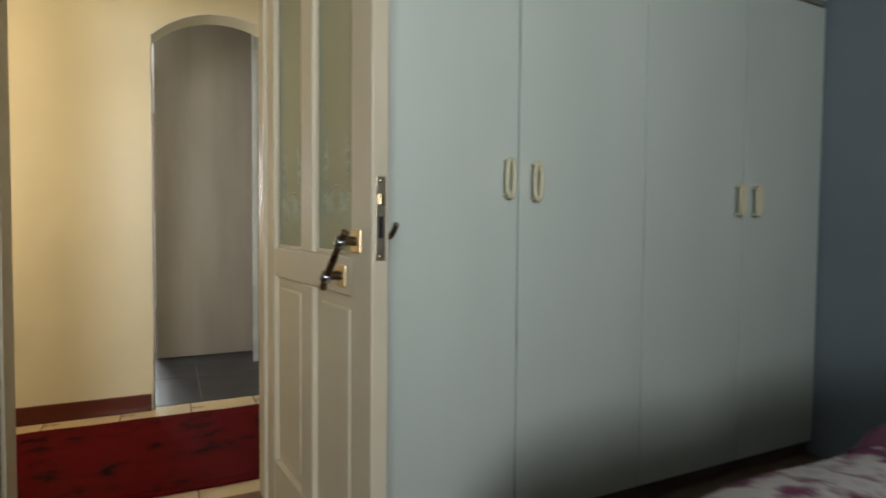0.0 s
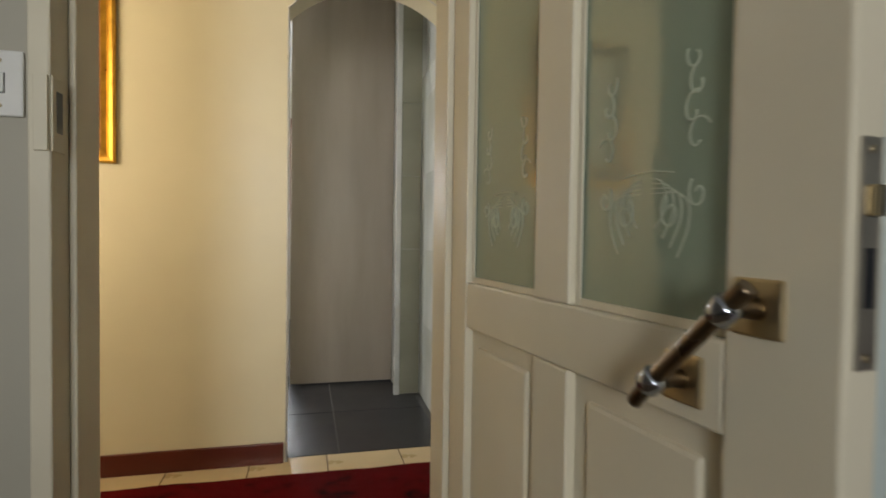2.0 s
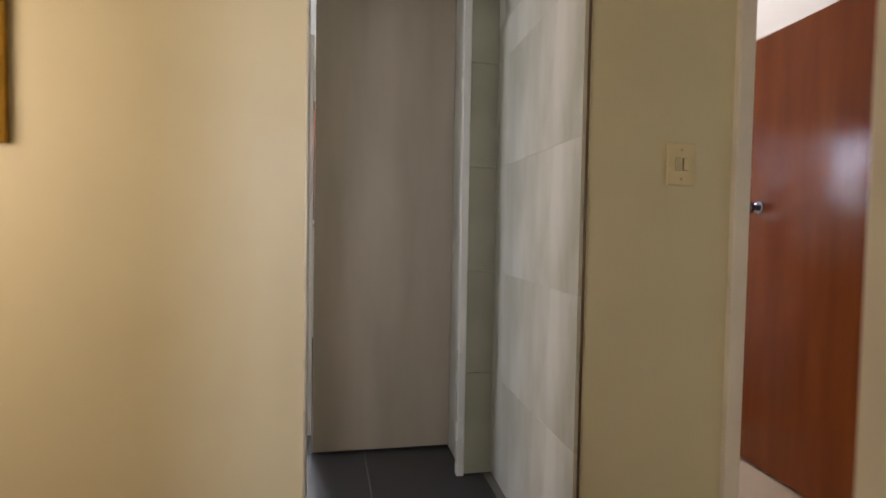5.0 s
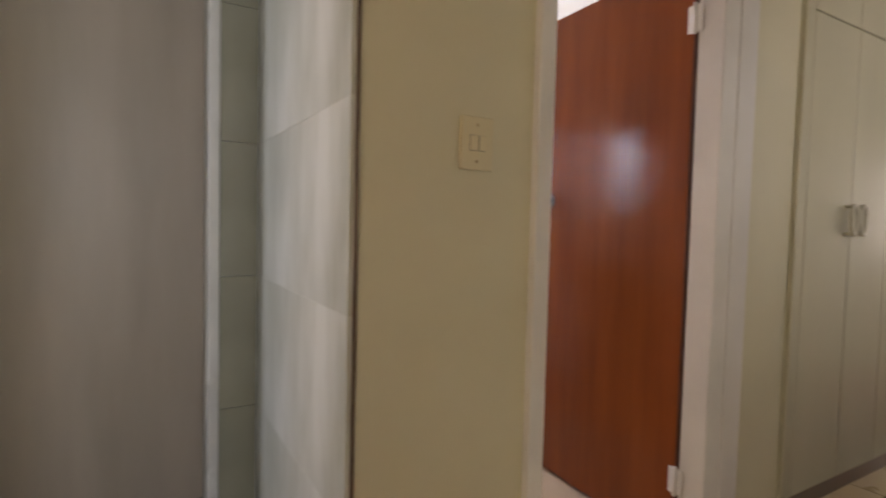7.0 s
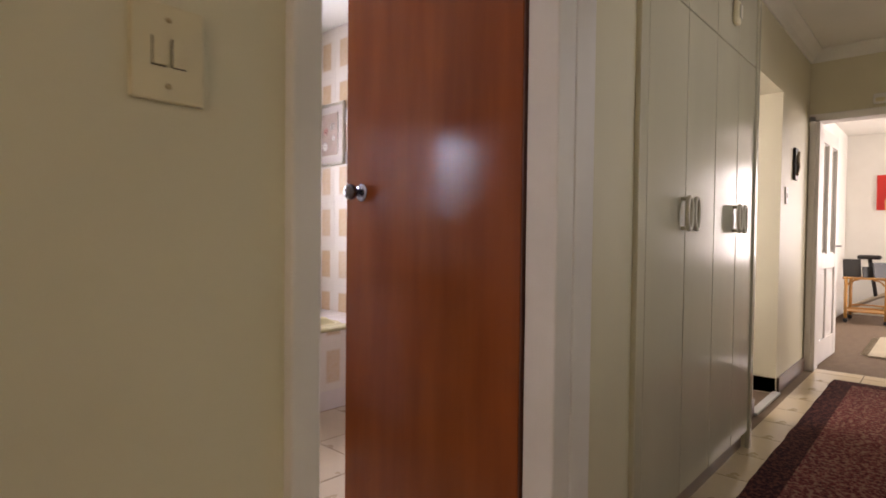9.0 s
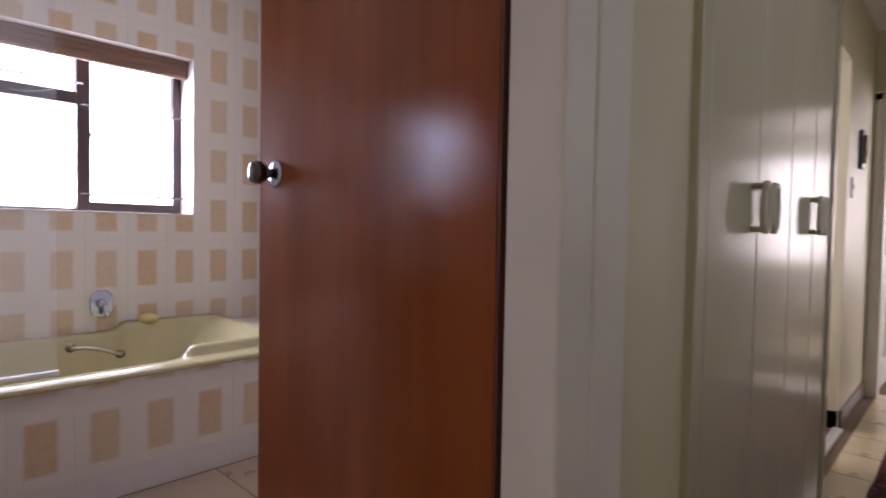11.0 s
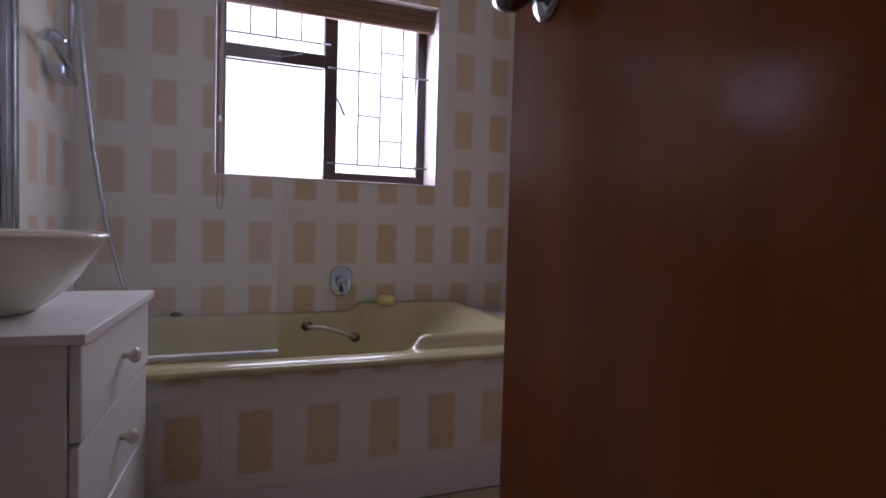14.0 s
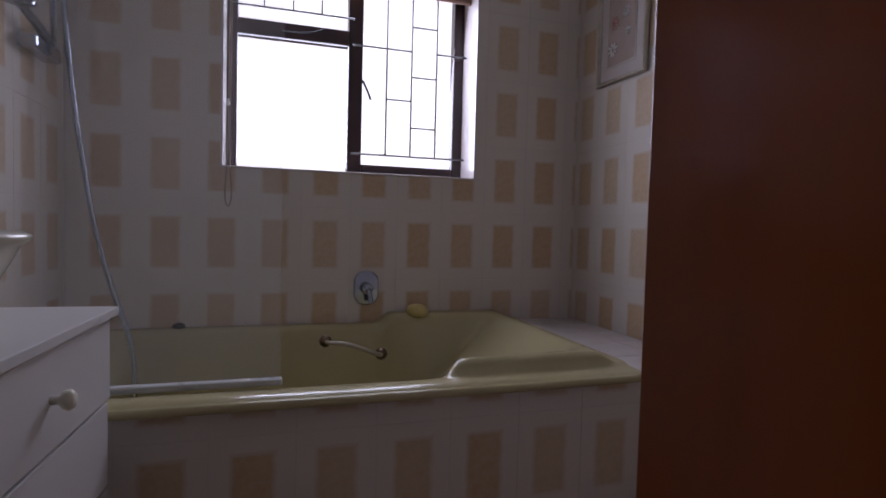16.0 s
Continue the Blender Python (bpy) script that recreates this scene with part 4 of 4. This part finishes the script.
# ---- side room behind the arch ----
sw = thing("window_2", "red-brown framed window with white panes", "window")
tagged(sw, kind="structure")
part("window_frame", boxes((1.15, 8.61, 1.17, 1.21, 8.70, 2.28), (1.99, 8.61, 1.17, 2.05, 8.70, 2.28), (1.21, 8.61, 1.17, 1.99, 8.70, 1.22), (1.21, 8.61, 2.20, 1.99, 8.70, 2.28), bevel=0.004), M_REDWOOD, sw)
for z in (1.52, 1.85):
    part("glazing_bar", boxes((1.21, 8.63, z - 0.01, 1.99, 8.67, z + 0.01)), M_REDWOOD, sw)
part("pane", boxes((1.21, 8.648, 1.22, 1.99, 8.652, 2.20)), M_GLASS, sw).visible_shadow = False
part("pelmet", boxes((1.10, 8.56, 2.22, 2.10, 8.599, 2.32), bevel=0.004), M_REDWOOD, sw)
vb = thing("venetian_blind", "half-raised cream venetian blind at the window", "blind")
for i in range(16):
    part("slat", boxes((1.18, 8.556, 1.86 + i * 0.022, 2.02, 8.560, 1.877 + i * 0.022)), M_HANDLE, vb)
part("bottom_rail", boxes((1.18, 8.545, 1.835, 2.02, 8.58, 1.855), bevel=0.003), M_HANDLE, vb)
rc = thing("red_cabinet", "dark red panelled cabinet below the window", "cabinet")
part("body", boxes((1.05, 8.1, 0.05, 2.02, 8.598, 1.10)), M_REDWOOD, rc)
part("top", boxes((1.03, 8.07, 1.10, 2.04, 8.598, 1.135), bevel=0.006), M_REDWOOD, rc)
for z0, z1 in ((0.06, 0.28), (0.30, 0.92), (0.94, 1.09)):
    part("drawer_front", boxes((1.07, 8.082, z0, 2.0, 8.099, z1), bevel=0.004), M_REDWOOD, rc)
part("plinth", boxes((1.07, 8.13, 0, 2.0, 8.598, 0.05)), M_BLACK, rc)
toy = thing("blue_toy", "small crumpled blue plastic thing on the slate floor", "toy", pose(1.86, 6.72, 0.0))
part("body", lathe([(0.02, 0.0), (0.05, 0.012), (0.045, 0.06), (0.02, 0.085)], 12), M_BLUE, toy)
part("arm", tube([(0.03, 0, 0.03), (0.09, 0.02, 0.05), (0.12, -0.02, 0.02)], 0.02, 8), M_BLUE, toy)

# ---- bathroom ----
bx0, bx1, by0, by1, rim = 3.25, 5.09, 6.512, 7.505, 0.52


def sm(a, b, x):
    t = max(0.0, min(1.0, (x - a) / (b - a)))
    return t * t * (3 - 2 * t)


def bath_top(nx=120, ny=64):
    bm = bmesh.new()
    grid = []
    for i in range(nx + 1):
        u = i / nx
        x = bx0 + u * (bx1 - bx0)
        yf = by0 - 0.016 * math.sin(math.pi * min(1, max(0, u)))
        col = []
        for j in range(ny + 1):
            w = j / ny
            y = yf + w * (by1 - yf)
            # raised shoulders at the sloping end, front and back
            lift = 0.045 * sm(4.42, 4.50, x - 0.25 * max(0.0, 0.2 - w)) * (sm(0.07, 0.11, w) if w < 0.5 else 1) * (1 - 0.8 * sm(4.98, 5.07, x))
            wide = 0.055 * sm(4.40, 4.60, x)
            inside = sm(0.075 + wide, 0.19 + wide, w) * (1 - sm(0.86 - wide * 0.5, 0.95 - wide * 0.5, w))
            ends = sm(bx0 + 0.10, bx0 + 0.24, x) * (1 - sm(4.45, 5.02, x))
            z = rim + lift - 0.40 * inside * ends
            z -= 0.012 * (1 - sm(0.0, 0.025, w))
            col.append(bm.verts.new((x, y, z)))
        grid.append(col)
    for i in range(nx):
        for j in range(ny):
            f = bm.faces.new((grid[i][j], grid[i + 1][j], grid[i + 1][j + 1], grid[i][j + 1]))
            f.smooth = True
    return bm


bath = thing("bathtub", "built-in yellow acrylic bathtub with a sloping end", "bathtub")
part("basin", bath_top(), M_BATH, bath)
lip = [(bx0 + (bx1 - bx0) * i / 40, by0 - 0.016 * math.sin(math.pi * i / 40) + 0.004, rim - 0.020) for i in range(41)]
part("rim_lip", tube(lip, 0.0125, 12, smooth=0), M_BATH, bath)
gb = part("grab_handle", tube([(4.19, 7.235, 0.497), (4.20, 7.205, 0.497), (4.26, 7.19, 0.497), (4.34, 7.195, 0.467), (4.40, 7.21, 0.44), (4.41, 7.245, 0.437)], 0.0085, 10, smooth=2), M_SILVER, bath, "tarnished metal grab handle")
for x, z in ((4.19, 0.497), (4.41, 0.437)):
    part("handle_rose", lathe([(0.024, 0.0), (0.024, 0.012), (0.012, 0.03)], 18, Matrix.Translation((x, 7.255, z)) @ Euler((radians(90), 0, 0)).to_matrix().to_4x4()), M_BRONZE, gb)

mixer = thing("bath_mixer", "chrome wall mixer with a rounded plate", "tap", pose(4.388, BY, 0.672))
pl = boxes((-0.055, -0.014, -0.075, 0.055, 0.0, 0.075))
bmesh.ops.bevel(pl, geom=[e for e in pl.edges if abs(e.verts[0].co.y - e.verts[1].co.y) > 0.01], offset=0.048, segments=8, affect="EDGES", profile=0.5)
bmesh.ops.bevel(pl, geom=[e for e in pl.edges if all(v.co.y < -0.013 for v in e.verts)], offset=0.006, segments=3, affect="EDGES", profile=0.5)
part("plate", pl, M_CHROME, mixer)
part("cartridge", lathe([(0.026, 0.0), (0.026, 0.045), (0.02, 0.055)], 24, Euler((radians(90), 0, 0)).to_matrix().to_4x4()), M_CHROME, mixer)
part("lever", tube([(0.0, -0.045, 0.0), (0.006, -0.07, -0.02), (0.012, -0.08, -0.06)], 0.011, 10, smooth=2), M_CHROME, mixer)

sponge = tagged(new("bath_sponge", mesh("bath_sponge", lathe([(0.02, 0.0), (0.045, 0.012), (0.052, 0.032), (0.04, 0.05), (0.018, 0.058)], 18), M_SPONGE)), "yellow sponge resting on the bath shoulder", "sponge")
sponge.matrix_world = pose(4.605, 7.435, 0.548)
plug = tagged(new("bath_plug", mesh("bath_plug", lathe([(0.012, 0), (0.026, 0.004), (0.022, 0.016), (0.006, 0.022)], 14), M_BLACK)), "small black plug on the bath rim", "plug")
plug.matrix_world = pose(3.64, 7.47, 0.522)

# glass screen along the front rim
scr = thing("bath_screen", "clear glass bath screen on a white rim seal", "bath screen")
g = part("glass_panel", boxes((3.26, 6.602, 0.541, 4.01, 6.608, 2.0), bevel=0.001), M_SCREEN, scr)
g.visible_shadow = False
part("bottom_seal", boxes((3.26, 6.590, 0.522, 4.015, 6.620, 0.540), bevel=0.005), M_TRIM, scr, "white plastic bottom seal")
for i, (x, y) in enumerate(((3.252, 6.603), (3.252, 6.66), (3.252, 6.74))):
    part("wall_channel", boxes((x - 0.008, y - 0.018, 0.545, x + 0.022 - 0.004 * i, y + 0.018, 2.02), bevel=0.005), M_CHROME, scr, "polished metal channel")

sh = thing("hand_shower", "chrome hand shower on a wall rail", "shower")
part("rail", tube([(3.278, 7.28, 1.48), (3.278, 7.28, 2.15)], 0.010, 12, smooth=0), M_CHROME, sh)
for z in (1.50, 2.13):
    part("rail_bracket", tube([(3.2405, 7.28, z), (3.278, 7.28, z)], 0.012, 10, smooth=0), M_CHROME, sh)
part("holder", boxes((3.243, 7.08, 1.465, 3.300, 7.29, 1.505), bevel=0.008), M_CHROME, sh)
part("shower_head", lathe([(0.012, 0.0), (0.042, 0.008), (0.046, 0.02), (0.03, 0.034), (0.014, 0.045)], 24, Matrix.Translation((3.30, 6.94, 1.535)) @ Euler((radians(14), radians(8), 0)).to_matrix().to_4x4()), M_CHROME, sh)
part("grip", tube([(3.295, 6.95, 1.56), (3.292, 7.10, 1.54), (3.288, 7.27, 1.50)], 0.014, 10, smooth=1), M_CHROME, sh)
hose_pts = [(3.27, 7.30, 2.15), (3.305, 7.26, 1.80), (3.325, 7.25, 1.55), (3.35, 7.25, 1.29), (3.40, 7.25, 0.94), (3.46, 7.25, 0.70), (3.52, 7.25, 0.52), (3.535, 7.24, 0.36), (3.53, 7.2, 0.20)]
hb = tube(hose_pts, 0.0085, 10, smooth=3)
part("hose", hb, M_CHROME, sh, "ribbed chrome hose")
bm = bmesh.new()
path = [Vector(p) for p in hose_pts]
for a, b in zip(path, path[1:]):
    n = int((b - a).length / 0.011)
    q = (b - a).to_track_quat("Z", "Y").to_matrix().to_4x4()
    for i in range(n):
        ring = lathe([(0.0078, -0.003), (0.0105, 0.0), (0.0078, 0.003)], 8, Matrix.Translation(a.lerp(b, i / n)) @ q)
        tmp = bpy.data.meshes.new("ring")
        ring.to_mesh(tmp)
        ring.free()
        bm.from_mesh(tmp)
        bpy.data.meshes.remove(tmp)
tagged(part("hose_rings", bm, M_CHROME, sh), kind="stuff")

van = thing("vanity_cabinet", "white melamine vanity cabinet with drawers", "cabinet")
van.matrix_world = Matrix.Translation((3.64, 6.1, 0)) @ Euler((0, 0, radians(-3))).to_matrix().to_4x4() @ Matrix.Translation((-3.64, -6.1, 0))
part("carcass", boxes((3.245, 5.835, 0.06, 3.615, 6.43, 0.742), bevel=0.002), M_VANITY, van)
part("countertop", boxes((3.242, 5.815, 0.743, 3.648, 6.445, 0.762), bevel=0.002), M_VANITY, van)
part("plinth", boxes((3.26, 5.86, 0.0, 3.58, 6.41, 0.06)), M_VANITY, van)
for z0, z1, out in ((0.565, 0.738, 0.636), (0.375, 0.556, 0.632), (0.19, 0.368, 0.632), (0.07, 0.183, 0.632)):
    dr = part("drawer_front", boxes((3.617, 5.838, z0, 3.0 + out, 6.428, z1), bevel=0.0025), M_VANITY, van)
    if z0 > 0.1:
        part("knob", lathe([(0.007, 0.0), (0.007, 0.012), (0.016, 0.02), (0.018, 0.028), (0.012, 0.036)], 18, Matrix.Translation((3.0 + out, 6.135, (z0 + z1) / 2)) @ Euler((0, radians(90), 0)).to_matrix().to_4x4()), M_CERAMIC, dr, "round white knob")

bas = thing("basin", "round cream ceramic bowl basin on the vanity", "basin", pose(3.405, 6.09, 0.763))
part("bowl", lathe([(0.08, 0.0), (0.085, 0.006), (0.12, 0.03), (0.16, 0.07), (0.185, 0.115), (0.198, 0.142), (0.212, 0.152), (0.214, 0.160), (0.206, 0.165), (0.19, 0.158), (0.165, 0.11), (0.12, 0.05), (0.03, 0.03)], 48), M_CERAMIC, bas)
bt = thing("basin_tap", "small chrome basin tap behind the bowl", "tap", pose(3.262, 6.42, 0.762))
part("body", lathe([(0.022, 0), (0.02, 0.02), (0.017, 0.16), (0.02, 0.2), (0.012, 0.215)], 20), M_CHROME, bt)
part("spout", tube([(0, -0.005, 0.17), (0.04, -0.05, 0.19), (0.075, -0.11, 0.175)], 0.012, 10, smooth=2), M_CHROME, bt)

mir = thing("wall_mirror", "frameless wall mirror above the basin", "mirror")
part("glass", boxes((3.2405, 5.72, 1.25, 3.246, 6.06, 1.75), bevel=0.001), M_MIRROR, mir)
for y in (5.77, 6.01):
    for z in (1.28, 1.72):
        part("clip", boxes((3.2405, y - 0.012, z - 0.012 + (0.04 if z > 1.5 else -0.04), 3.250, y + 0.012, z + 0.012 + (0.03 if z > 1.5 else -0.03)), bevel=0.002), M_CHROME, mir)

# window
w1 = tagged(thing("window_1", "dark wooden casement window with bright panes", "window"), kind="structure")
fy0, fy1 = 7.70, 7.76
part("window_frame", boxes((wx0, fy0, wz0, wx0 + 0.05, fy1, wz1), (wx1 - 0.055, fy0, wz0, wx1, fy1, wz1), (4.385, fy0, wz0, wx1 - 0.055, fy1, wz0 + 0.06), (wx0 + 0.05, fy0, wz0, 4.317, fy1, wz0 + 0.022), (wx0 + 0.05, fy0, wz1 - 0.05, wx1 - 0.055, fy1, wz1), (4.317, fy0 - 0.004, wz0, 4.385, fy1, wz1 - 0.05), bevel=0.005), M_DARKWOOD, w1)
part("transom", boxes((wx0 + 0.05, fy0 - 0.002, 1.775, 4.317, fy1, 1.845), bevel=0.005), M_DARKWOOD, w1)
for x0, x1, z0, z1 in ((wx0 + 0.05, 4.317, wz0 + 0.022, 1.775), (wx0 + 0.05, 4.317, 1.845, wz1 - 0.05), (4.385, wx1 - 0.055, wz0 + 0.06, wz1 - 0.05)):
    part("pane", boxes((x0, 7.738, z0, x1, 7.741, z1)), M_GLASS, w1).visible_shadow = False
part("stay", tube([(4.02, 7.69, 1.80), (4.14, 7.68, 1.805), (4.20, 7.685, 1.83)], 0.004, 6), M_BLACK, w1, "black window stay")
part("catch", tube([(4.385, 7.69, 1.62), (4.395, 7.67, 1.59), (4.42, 7.665, 1.53)], 0.006, 8), M_BLACK, w1, "black window catch")
part("window_sill", boxes((wx0, BY - 0.002, wz0 - 0.004, wx1, fy0, wz0 + 0.004), bevel=0.002), M_PLAINTILE, w1)
for x0, x1 in ((wx0 - 0.001, wx0 + 0.007), (wx1 - 0.007, wx1 + 0.001)):
    part("reveal", boxes((x0, BY - 0.001, wz0 + 0.004, x1, fy0, wz1)), M_PLAINTILE, w1)

gr = thing("burglar_bars", "thin pale burglar bars inside the window", "window bars")
gy = 7.655
for xa, xb, z in ((4.33, wx1, 1.277), (4.33, 4.607, 1.77), (4.607, wx1, 1.77)):
    if z != 1.77 or xb > 4.7:
        x_from = 4.731 if z == 1.77 else xa
        part("cross_bar", tube([(x_from, gy, z), (xb, gy, z)], 0.0046, 6, smooth=0), M_GRILLE, gr)
    else:
        part("cross_bar", tube([(xa, gy, z), (xb, gy, z)], 0.0046, 6, smooth=0), M_GRILLE, gr)
for x in (4.49, 4.609, 4.731):
    part("upright_bar", tube([(x, gy, 1.277), (x, gy, 2.09)], 0.0044, 6, smooth=0), M_GRILLE, gr)
for xa, xb, z in ((4.49, 4.609, 1.538), (4.609, 4.731, 1.651), (4.609, 4.731, 1.413), (4.609, 4.731, 1.884)):
    part("short_bar", tube([(xa, gy, z), (xb, gy, z)], 0.0042, 6, smooth=0), M_GRILLE, gr)
part("cross_bar", tube([(wx0 + 0.02, gy, 1.885), (4.34, gy, 1.885)], 0.0046, 6, smooth=0), M_GRILLE, gr)
for x in (3.945, 4.067, 4.191):
    part("upright_bar", tube([(x, gy, 1.885), (x, gy, 2.09)], 0.0042, 6, smooth=0), M_GRILLE, gr)

rb = thing("bamboo_blind", "brown bamboo blind drawn up in the window", "blind")
for i in range(9):
    z = 2.112 - i * 0.0105
    part("fold", boxes((wx0 + 0.01, 7.575 - 0.004 * (i % 3) + 0.002 * i, z - 0.0085, wx1 - 0.01, 7.640, z), bevel=0.002), M_BLIND, rb)
part("bottom_roll", tube([(wx0 + 0.012, 7.60, 2.012), (wx1 - 0.012, 7.60, 2.012)], 0.012, 10, smooth=0), M_BLIND, rb)
part("pull_cord", tube([(3.815, 7.56, 2.02), (3.812, 7.53, 1.5), (3.812, 7.497, 1.2), (3.80, 7.495, 1.05), (3.815, 7.495, 1.0), (3.832, 7.495, 1.05), (3.818, 7.497, 1.2), (3.82, 7.53, 1.5), (3.822, 7.56, 2.02)], 0.0025, 5, smooth=2), M_CORD, rb)
part("cord_bead", lathe([(0.003, 0), (0.008, 0.008), (0.003, 0.03)], 10, Matrix.Translation((3.812, 7.515, 1.42))), M_WHITEPL, rb)

# bright overcast haze beyond the windows
tagged(new("backdrop_north", mesh("backdrop", boxes((-60, 70, -0.1, 60, 70.2, 60)), M_SKYGLOW)), "pale bright sky beyond the windows", kind="structure")

# bath panel, ledge and tiled walls
panel = setting("bath_panel", boxes((3.25, 6.535, 0, BX1, 6.60, 0.496)), M_TILEGROUT, "tiled panel along the front of the bath")
ledge = setting("bath_ledge", boxes((5.092, 6.535, 0.488, BX1, BY, 0.506)), M_TILEGROUT, "tiled ledge at the end of the bath")

cache = {}


def tile_mesh(kind, x0, x1, z0, z1, t, material, bev=0.0015):
    """A tile facing -y about its pattern's centre, cut to size."""
    key = (kind, round(x0, 3), round(x1, 3), round(z0, 3), round(z1, 3))
    if key not in cache:
        me = bpy.data.meshes.new(kind)
        b = bev
        me.from_pydata([(x0, 0, z0), (x1, 0, z0), (x1, 0, z1), (x0, 0, z1), (x0, -t + b, z0), (x1, -t + b, z0), (x1, -t + b, z1), (x0, -t + b, z1),
                        (x0 + b, -t, z0 + b), (x1 - b, -t, z0 + b), (x1 - b, -t, z1 - b), (x0 + b, -t, z1 - b)], [],
                       [(0, 1, 5, 4), (1, 2, 6, 5), (2, 3, 7, 6), (3, 0, 4, 7), (4, 5, 9, 8), (5, 6, 10, 9), (6, 7, 11, 10), (7, 4, 8, 11), (8, 9, 10, 11)])
        me.materials.append(material)
        cache[key] = me
    return cache[key]


def tiling(parent, origin, turn, span, rows, c0, pitch, r0, rpitch, holes=(), kind="tile", material=None, plain=None, t=0.008, joint=0.0006, plain_below=-9.0, bev=0.0007):
    """Tiles over a face: span along the wall and rows up it, patterns centred at c0 + i * pitch, r0 + j * rpitch."""
    base = Matrix.Translation(origin) @ Euler((0, 0, radians(turn))).to_matrix().to_4x4()
    i0, i1 = int((span[0] - c0) / pitch) - 1, int((span[1] - c0) / pitch) + 2
    j0, j1 = int((rows[0] - r0) / rpitch) - 1, int((rows[1] - r0) / rpitch) + 2
    for i in range(i0, i1):
        for j in range(j0, j1):
            cx, cz = c0 + i * pitch, r0 + j * rpitch
            pieces = [(max(span[0], cx - pitch / 2), min(span[1], cx + pitch / 2), max(rows[0], cz - rpitch / 2), min(rows[1], cz + rpitch / 2))]
            for hx0, hx1, hz0, hz1 in holes:
                out = []
                for a, b, c, d in pieces:
                    if b <= hx0 or a >= hx1 or d <= hz0 or c >= hz1:
                        out.append((a, b, c, d))
                        continue
                    out += [(a, b, c, hz0), (a, b, hz1, d), (a, hx0, max(c, hz0), min(d, hz1)), (hx1, b, max(c, hz0), min(d, hz1))]
                pieces = out
            for a, b, c, d in pieces:
                if b - a < 0.012 or d - c < 0.012:
                    continue
                low = cz < plain_below
                me = tile_mesh(kind + ("_plain" if low else ""), a - cx + joint, b - cx - joint, c - cz + joint, d - cz - joint, t, plain if low else material, bev)
                ob = new(kind, me)
                ob.parent = parent
                ob.matrix_world = base @ Matrix.Translation((cx, random.uniform(0, 0.0006), cz))


P, R = 0.2085, 0.311
tiling(wall_bath_n, (0, BY + 0.0127, 0), 0, (BX0, BX1), (0.40, H - 0.01), 3.582, P, 0.862, R, [(wx0, wx1, wz0, wz1)], material=M_TILE)
tiling(wall_bath_w, (BX0 - 0.0127, 0, 0), 90, (5.0, BY), (0.2, H - 0.01), 7.40, P, 0.862, R, material=M_TILE)
tiling(wall_bath_e, (BX1 + 0.0127, 0, 0), -90, (-BY, -5.6), (0.2, H - 0.01), -7.43, P, 0.862, R, material=M_TILE)
tiling(panel, (0, 6.5417, 0), 0, (3.25, BX1), (0.0, 0.496), 3.735, 0.2095, 0.267, 0.296, material=M_TILE, plain=M_PLAINTILE, plain_below=0.1)


def flat_tiles(parent, kind, material, x0, x1, y0, y1, pitch, ox, oy, skip=None, z=0.0, joint=0.003):
    """Floor tiles laid square, cut at the edges."""
    for i in range(int((x0 - ox) / pitch) - 1, int((x1 - ox) / pitch) + 1):
        for j in range(int((y0 - oy) / pitch) - 1, int((y1 - oy) / pitch) + 1):
            a, b, c, d = max(x0, ox + i * pitch), min(x1, ox + (i + 1) * pitch), max(y0, oy + j * pitch), min(y1, oy + (j + 1) * pitch)
            if b - a < 0.02 or d - c < 0.02 or (skip and skip(a, b, c, d)):
                continue
            me = tile_mesh(kind, -(b - a) / 2 + joint, (b - a) / 2 - joint, -(d - c) / 2 + joint, (d - c) / 2 - joint, 0.008, material)
            ob = new(kind, me)
            ob.parent = parent
            ob.matrix_world = Matrix.Translation(((a + b) / 2, (c + d) / 2, z - 0.008)) @ Euler((radians(-90), 0, 0)).to_matrix().to_4x4()


flat_tiles(floor_cor, "floor_tile", M_FLOOR, -1.0, 8.47, 3.29, 4.53, 0.333, 1.994, 4.20, skip=lambda a, b, c, d: b < 0.3)
flat_tiles(floor_side, "slate_tile", M_SLATE, 1.0, 2.90, 4.53, 8.5, 0.60, 2.385, 4.53, joint=0.002)
flat_tiles(floor_bath, "floor_tile", M_BATHFLOOR, 3.24, 5.42, 4.53, 6.534, 0.40, 3.40, 6.13)
flat_tiles(ledge, "tile", M_PLAINTILE, 5.095, BX1, 6.53, BY, 0.2, 5.095, 6.53, z=0.514, joint=0.0015)
tiling(wall_stone, (2.7815, 0, 0), -91.86, (-5.50, -4.487), (0.0, 2.005), -5.0, 1.30, 0.694, 0.46, kind="stone_tile", material=M_MARBLE, t=0.020, joint=0.0003, bev=0.0005)
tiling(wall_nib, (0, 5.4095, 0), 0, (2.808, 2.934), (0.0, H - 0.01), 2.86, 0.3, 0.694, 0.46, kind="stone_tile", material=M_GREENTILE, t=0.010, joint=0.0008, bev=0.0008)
